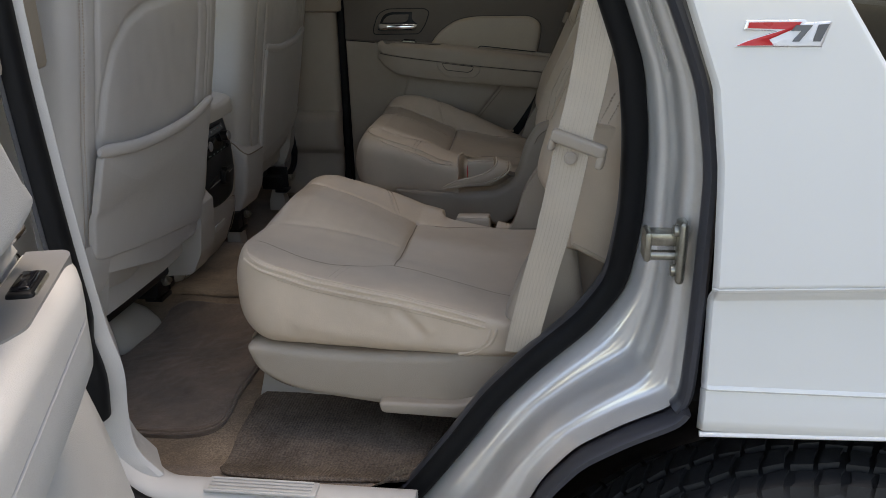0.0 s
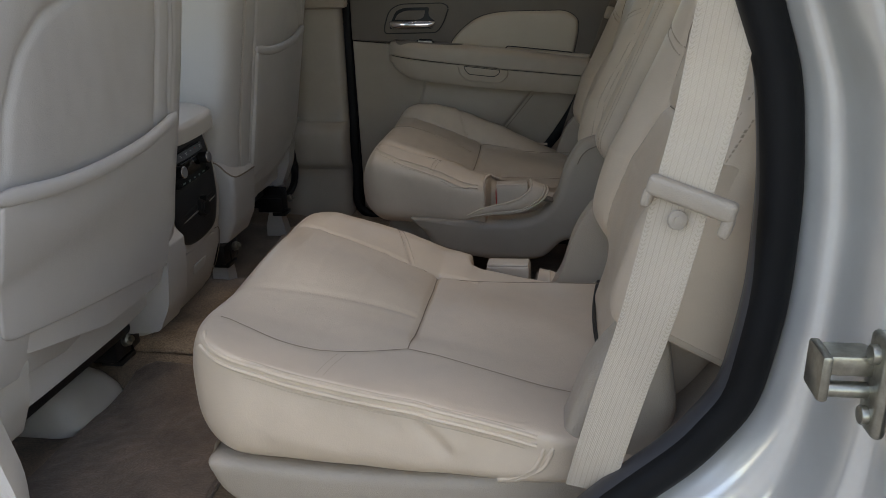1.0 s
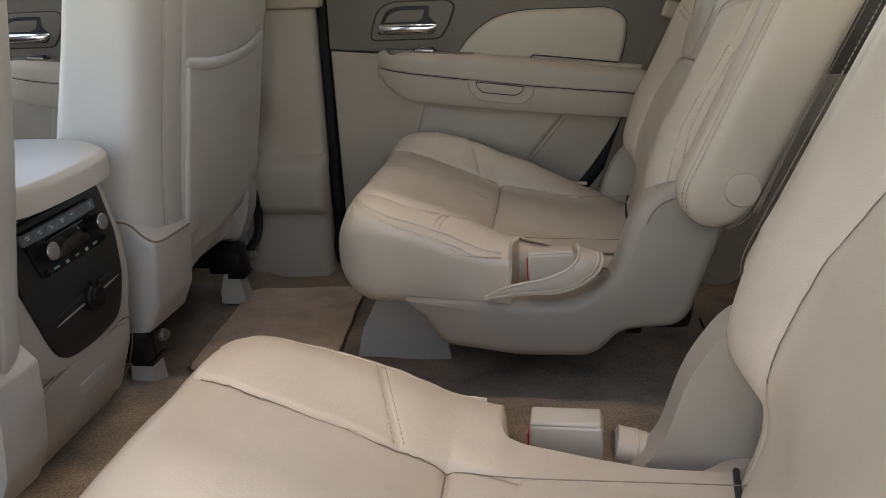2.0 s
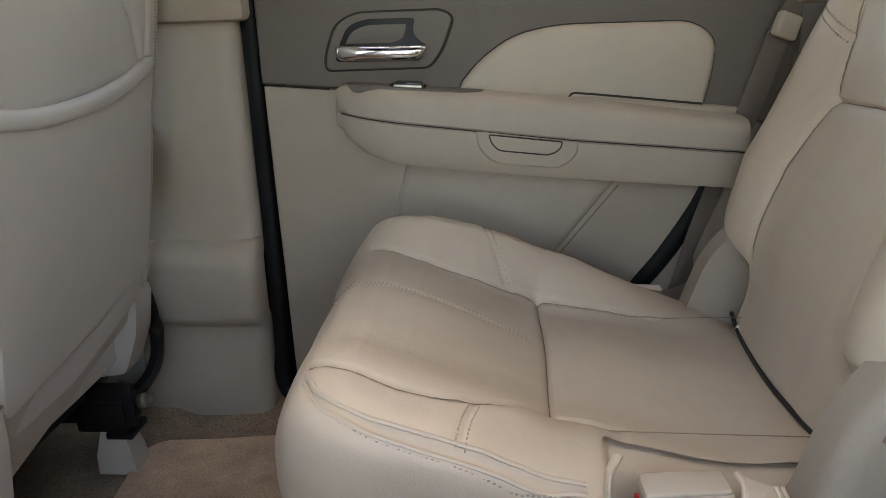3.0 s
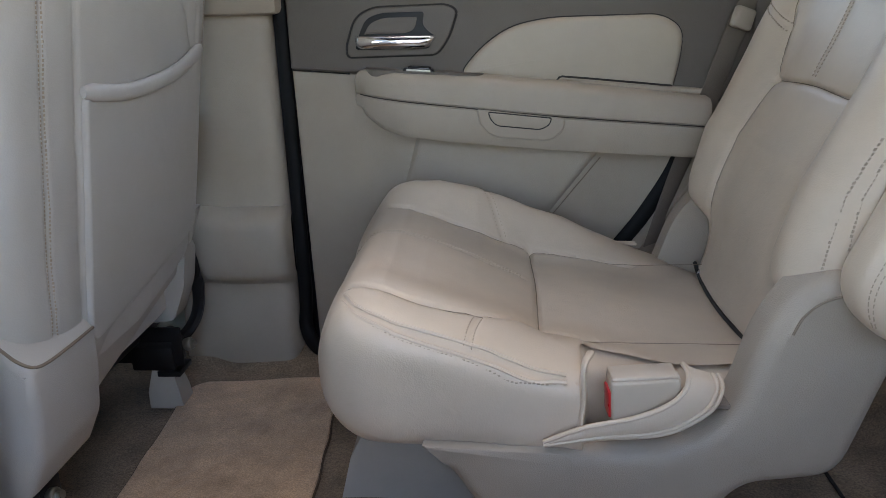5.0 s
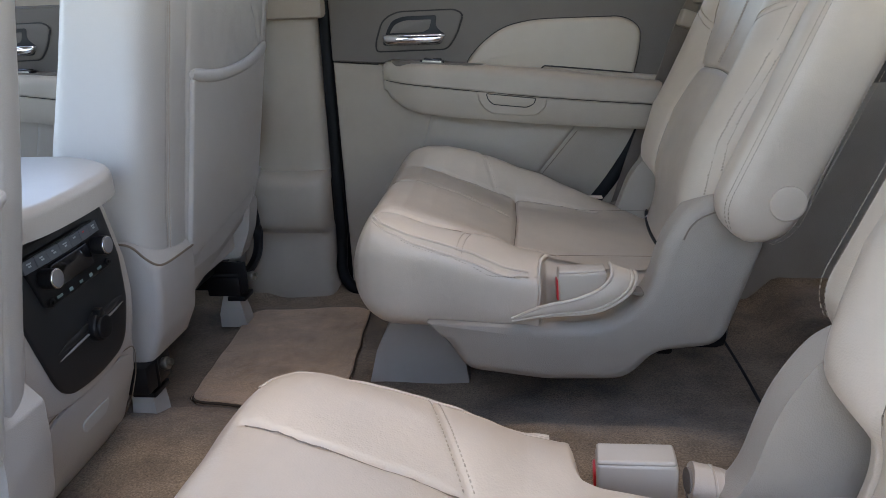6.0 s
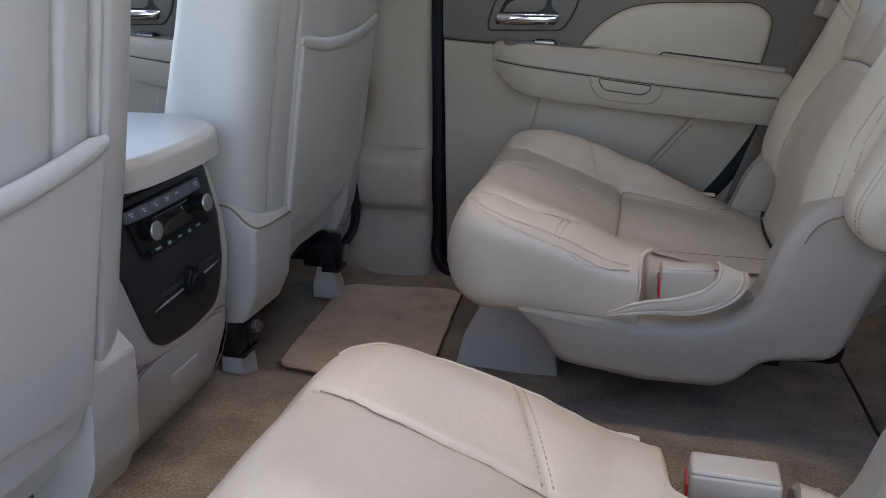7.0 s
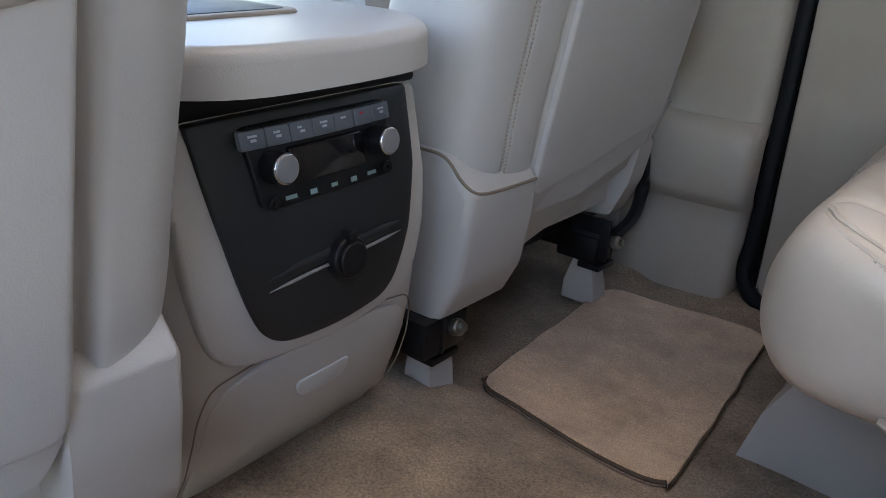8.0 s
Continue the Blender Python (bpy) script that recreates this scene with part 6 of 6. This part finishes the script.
    wl = rounded([(-0.238, 1.238, 0.008), (-0.230, 1.262, 0.01), (-0.216, 1.289, 0.012), (-0.190, 1.297, 0.01), (-0.118, 1.297, 0.006), (-0.122, 1.275, 0.01), (-0.108, 1.262, 0.006), (-0.100, 1.258), (-0.112, 1.237, 0.006)], 0.006, 5)
    put("handle_well", slab(wl, 0.83, 0.8215, "y", 0.0008, 2), BLACK, "dark well behind the handle")
    wi = rounded([(-0.222, 1.262), (-0.212, 1.281, 0.012), (-0.188, 1.290, 0.01), (-0.128, 1.290, 0.006), (-0.134, 1.268, 0.01), (-0.15, 1.262)], 0.006, 5)
    put("well_floor", slab(wi, 0.83, 0.8208, "y", 0.003, 3), TRIM_DARK)
    # chrome lever, bowed
    rows = []
    for x in np.linspace(-0.2355, -0.100, 26):
        u = (x + 0.168) / 0.0675
        zt, zb = 1.2595 - 0.001 * u, np.interp(x, (-0.236, -0.228, -0.12, -0.110, -0.100), (1.246, 1.2395, 1.2385, 1.241, 1.254))
        bow = 0.014 * (1 - u * u) ** 0.5 if abs(u) < 1 else 0.0
        yy = 0.818 - bow
        rows.append([(x, yy + 0.006, zt), (x, yy + 0.001, zt + 0.0005), (x, yy - 0.002, zt - 0.003), (x, yy - 0.0035, (zt + zb) / 2), (x, yy - 0.001, zb + 0.002), (x, yy + 0.003, zb), (x, yy + 0.008, zb + 0.001)])
    put("handle", rings_mesh(np.array(rows)), CHROME, "chrome pull handle", angle=60)
    # lower panel folds
    put("lower_fold", sweep([(0.180, 0.8305, 1.045), (0.088, 0.8305, 0.930), (0.05, 0.8305, 0.88)], 0.001, k=5), SEAM)
    bulge = rounded([(-0.135, 1.115), (0.195, 1.075), (0.085, 0.932), (0.02, 0.85), (-0.02, 0.74), (-0.22, 0.74), (-0.19, 0.92, 0.05)], 0.03, 6)
    put("map_pocket", slab(bulge, 0.835, 0.8255, "y", 0.016, 6), TRIM, "shallow moulded field below the armrest")
    return ob


def front_door_far():
    """The front passenger door's trim, glimpsed past the seats."""
    ob = copy_thing(door_far, Matrix.Translation((-0.375 - 0.93, 0.935, 0.665)))
    bm = bmesh.new()
    block(bm, -0.55 + 0.375, 0.43 + 0.375, 0.83 - 0.93, 0.95 - 0.93, 0.66, 0.80, 0.02)
    part("window_ledge", bm, TRIM, ob, "tan ledge below the window")
    return tagged(ob, label="closed tan front door trim beyond the passenger seat")


door_far = car_door("rear_door", "closed rear door with tan and dark taupe trim and a chrome handle")
front_door_far()
door_near = copy_thing(door_far, Matrix.Translation((-0.365, -1.0, 0.61)) @ Matrix.Rotation(radians(-72), 4, "Z") @ Matrix.Diagonal((1, -1, 1, 1)))
for ch in [c for c in door_near.children if c.name.startswith("pull_")]:  # hidden by its bin
    bpy.data.objects.remove(ch)
# the open door's trim gets the colour with skylight painted in
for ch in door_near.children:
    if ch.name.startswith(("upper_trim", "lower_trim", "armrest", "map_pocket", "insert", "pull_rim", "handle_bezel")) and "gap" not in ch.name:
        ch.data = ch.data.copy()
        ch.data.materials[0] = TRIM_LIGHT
def door_pocket():
    """The bulging bin along the foot of the open door."""
    V = []
    for x in np.linspace(-0.33, 0.06, 20):
        f = float(step(-0.335, -0.32, x)) * float(step(0.08, 0.0, x))
        V.append([(x + 0.375, 0.834 - 0.93 - f * b, z - 0.66) for z, b in ((1.04, 0.0), (1.0, 0.012), (0.95, 0.024), (0.90, 0.034), (0.84, 0.044), (0.78, 0.052), (0.72, 0.056), (0.69, 0.050), (0.68, 0.03))])
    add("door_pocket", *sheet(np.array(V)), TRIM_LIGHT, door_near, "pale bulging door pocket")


door_pocket()


def slant_hinge_side(ob):
    """The open door's trim narrows upwards beside its hinge."""
    for ch in ob.children:
        if ch.type != "MESH":
            continue
        ch.data = ch.data.copy()
        back = 0.02 if ch.name.startswith("door_shell") else 0.0
        for v in ch.data.vertices:
            z = v.co.z + 0.66
            lim = float(np.interp(z, (0.70, 0.902, 1.022, 1.18, 1.262, 1.295, 1.364), (-0.36, -0.36, -0.324, -0.239, -0.150, -0.124, -0.071)))
            v.co.x = max(v.co.x, lim + 0.375 + back)
        ch.data.update()


slant_hinge_side(door_near)
pad = rounded([(-0.120, 1.290, 0.02), (-0.098, 1.321), (-0.068, 1.364), (0.05, 1.43), (0.05, 1.262), (-0.055, 1.258, 0.02), (-0.112, 1.272, 0.01)], 0.02, 6)
v, f = slab(pad, 0.83, 0.77, "y", 0.022, 6)
add("upper_pad", [(p[0] + 0.375, p[1] - 0.93, p[2] - 0.66) for p in v], f, TRIM_LIGHT, door_near, "padded upper trim, coloured as lit by the sky")
for ch in door_near.children:
    if ch.name.startswith("switch_panel"):
        ch.data = ch.data.copy()
        ch.data.materials[0] = PLATE
tagged(door_near, label="open rear door with trim coloured as skylit and a window switch")


# ---- mats ----
def floor_mat(name, label, outline, lift, material, group="", pile=0.0015, base=None):
    o = rounded(outline, 0.045, 6)
    o = smooth_line(o, 220, closed=True)
    o = o + np.array([[0.004 * noise.noise(Vector((p[0] * 14, p[1] * 14, 2))), 0.004 * noise.noise(Vector((p[0] * 14, p[1] * 14, 8)))] for p in o])
    c = o.mean(0)
    n = len(o)
    ob = thing(name, label, "floor mat", group)
    V, F = [], []
    fr = np.concatenate([[1.0, 1.0, 0.995, 0.985], np.linspace(0.97, 0.04, 30)])
    hs = [0.0005, 0.6, 0.92, 1.0] + [1.0] * 30
    for s, h in zip(fr, hs):
        for p in o:
            q = c + (p - c) * s
            wob = pile * (noise.noise(Vector((q[0] * 60, q[1] * 60, 0))) + 0.7 * noise.noise(Vector((q[0] * 11, q[1] * 11, 4))))
            z = max(floor_z(q[0], q[1]), base or 0)
            V.append((q[0], q[1], z + lift * h + (wob if h == 1 else 0)))
    m = len(fr)
    for i in range(m - 1):
        F += [(i * n + j, i * n + (j + 1) % n, (i + 1) * n + (j + 1) % n, (i + 1) * n + j) for j in range(n)]
    F.append(tuple(range((m - 1) * n, m * n)))
    add("carpet", V, F, material, ob)
    inner = [c + (p - c) * 1.0 for p in o]
    # rim cord; on the tan mat its dark colour paints the edge shadow
    add("edge_seam", *sweep([(q[0], q[1], max(floor_z(q[0], q[1]), base or 0) + 0.55 * lift) for q in inner], 0.0026, 0.0028, k=6, closed=True), MAT_EDGE_SHADE if material is MAT_PILE else material, ob, "bound edge")
    return ob


floor_mat("floor_mat", "tan carpet mat in front of the far chair", [(-0.285, 0.745), (-0.560, 0.715), (-0.530, 0.295), (-0.405, 0.265), (-0.250, 0.245)], 0.011, MAT_PILE, "floor mats")
floor_mat("floor_mat", "brown carpet mat in front of the near chair", [(-0.245, -0.225), (-0.262, -0.50), (-0.250, -0.690), (-0.43, -0.715), (-0.56, -0.60), (-0.540, -0.215)], 0.017, MAT_BROWN, "floor mats")
floor_mat("ribbed_mat", "grey-brown ribbed carpet piece under the near chair", [(-0.222, -0.55), (-0.195, -0.830), (0.02, -0.830), (0.20, -0.75), (0.30, -0.50), (-0.10, -0.46)], 0.010, RIBBED)
floor_mat("tunnel_runner", "brown carpet runner over the floor tunnel", [(-0.64, -0.17), (-0.64, 0.262), (-0.50, 0.262), (-0.40, 0.232), (-0.30, 0.205), (0.46, 0.20), (0.46, -0.20)], 0.008, CARPET)


add("floor_seam", *sweep([(0.462, y, floor_z(0.462, y) + 0.0015) for y in np.linspace(-0.62, 0.62, 80)], 0.0028, k=5), GAP, car, "dark seam across the carpet")


# ---- seat belts ----
def webbing(name, pts, side, width, material, parent, label=""):
    """A flat strap along pts; side: the direction across it at each end."""
    P = smooth_line(pts, 60)
    s0, s1 = np.array(side[0], float), np.array(side[1], float)
    v, f = [], []
    for i, p in enumerate(P):
        t = i / (len(P) - 1)
        s = s0 * (1 - t) + s1 * t
        s /= np.linalg.norm(s)
        tan = P[min(i + 1, len(P) - 1)] - P[max(i - 1, 0)]
        nn = np.cross(s, tan)
        nn /= np.linalg.norm(nn)
        for a, b in ((-1, -1), (-0.85, -1.4), (0.85, -1.4), (1, -1), (1, 1), (0.85, 1.4), (-0.85, 1.4), (-1, 1)):
            v.append(p + s * width / 2 * a + nn * 0.0007 * b)
    for i in range(len(P) - 1):
        f += [(i * 8 + j, i * 8 + (j + 1) % 8, i * 8 + 8 + (j + 1) % 8, i * 8 + 8 + j) for j in range(8)]
    strap = add(name, v, f, material, parent, label, angle=25)
    # woven ribs along the strap and zigzag rows beside both edges
    run = np.concatenate([[0], np.cumsum(np.linalg.norm(np.diff(P, axis=0), axis=1))])

    def at(d, a):
        t = d / run[-1]
        p = np.array([np.interp(d, run, P[:, i]) for i in range(3)])
        s = s0 * (1 - t) + s1 * t
        s /= np.linalg.norm(s)
        q = np.array([np.interp(min(d + 0.004, run[-1]), run, P[:, i]) for i in range(3)]) - np.array([np.interp(max(d - 0.004, 0), run, P[:, i]) for i in range(3)])
        nn = np.cross(s, q)
        return p + s * width / 2 * a, nn / np.linalg.norm(nn), s
    rv, rf = [], []

    def bar(p0, p1, across, nn, lift):
        for side in (-1, 1):
            o = len(rv)
            for p, w in ((p0, -1), (p0, 1), (p1, 1), (p1, -1)):
                rv.append(p + across * w + nn * side * lift)
            rf.append((o, o + 1, o + 2, o + 3))
    for d in np.arange(0.003, run[-1] - 0.004, 0.0042):
        for a, slant in ((-0.93, 1), (-0.83, -1), (0.83, 1), (0.93, -1)):
            p0, nn, s = at(d, a - 0.035 * slant)
            p1 = at(d + 0.0026, a + 0.035 * slant)[0]
            bar(p0, p1, s * 0.00055, nn, 0.00115)
    for a in np.linspace(-0.66, 0.66, 7):
        for d0, d1 in zip(run[:-1], run[1:]):
            p0, nn, s = at(d0, a)
            bar(p0, at(d1, a)[0], s * 0.0003, nn, 0.00115)
    add("selvedge", rv, rf, WEBBING_ROW if material is WEBBING else WEBBING_SHADED, strap, "darker woven edge and ribs", smooth=False)["kind"] = "stuff"
    return strap


def near_belt():
    ob = thing("seat_belt", "beige webbing seat belt hanging over the near chair", "seat belt", "seat belts")
    webbing("webbing", [(0.395, -0.775, 1.50), (0.367, -0.782, 1.378), (0.352, -0.792, 1.275), (0.338, -0.798, 1.206), (0.318, -0.790, 1.09), (0.300, -0.782, 1.01), (0.281, -0.775, 0.92), (0.275, -0.77, 0.885)], ((1, -0.5, 0.0), (1, -0.45, 0.15)), 0.050, WEBBING, ob)
    bm = bmesh.new()
    gp = pose(0.344, -0.806, 1.206, 0, 14, -24)
    block(bm, -0.038, 0.038, -0.007, 0.007, -0.010, 0.008, 0.005, 4, gp)
    block(bm, -0.039, -0.030, -0.006, 0.008, -0.022, -0.004, 0.004, 3, gp)
    block(bm, 0.029, 0.039, -0.006, 0.008, -0.024, -0.004, 0.004, 3, gp)
    g = part("belt_guide", bm, SKIRT, ob, "pale plastic belt guide")
    bm = bmesh.new()
    disc(bm, (0.334, -0.8065, 1.186), (0.2, -1, 0.12), 0.0085, 0.004, 20, 0.001)
    disc(bm, (0.334, -0.8085, 1.186), (0.2, -1, 0.12), 0.004, 0.003, 12)
    part("stop_button", bm, TRIM, ob, "round belt stop button")


near_belt()


def far_belt():
    ob = thing("seat_belt", "seat belt beside the far chair, its shade put into the webbing colour", "seat belt", "seat belts")
    # same webbing as the near belt, darkened in colour for the shade here
    webbing("webbing", [(0.455, 0.80, 1.45), (0.418, 0.806, 1.33), (0.392, 0.812, 1.268), (0.362, 0.815, 1.17), (0.325, 0.812, 1.06), (0.300, 0.806, 0.985), (0.272, 0.79, 0.90)], ((1, 0.4, 0.1), (1, 0.5, 0.2)), 0.046, WEBBING_SHADED, ob)
    bm = bmesh.new()
    block(bm, -0.012, 0.024, -0.008, 0.008, -0.016, 0.018, 0.005, 3, pose(0.388, 0.80, 1.272, 0, 18, 20))
    part("belt_guide", bm, TRIM, ob, "pale plastic belt guide")


far_belt()


def far_wheel_trim():
    """Trim over the far wheel house, behind the closed door's slanting edge."""
    pr = smooth_line([(0.345, 1.10), (0.318, 1.02), (0.265, 0.93), (0.215, 0.86), (0.175, 0.77), (0.16, 0.66)], 30)
    V = np.array([[(x + d, y, z) for d, y in ((0.0, 0.86), (0.006, 0.815), (0.016, 0.800), (0.20, 0.795), (0.9, 0.80))] for x, z in pr])
    add("far_wheel_trim", *sheet(V), TRIM, car, "tan moulded trim over the far wheel housing")
    add("far_arch_seal", *sweep([(x - 0.011, 0.838, z) for x, z in pr], 0.018, 0.011, up=(0, 1, 0), k=10), RUBBER, car, "black slanting door seal")
    bm = bmesh.new()
    block(bm, 0.40, 2.2, 0.815, 0.86, 0.66, 1.15, 0.01)
    part("far_side_trim", bm, TRIM, car, "tan side trim")
    bm = bmesh.new()
    block(bm, 0.415, 2.2, 0.812, 0.87, 1.13, 1.36, 0.01)
    part("far_upper_side_trim", bm, TRIM_DARK, car, "dark taupe upper side trim")


far_wheel_trim()
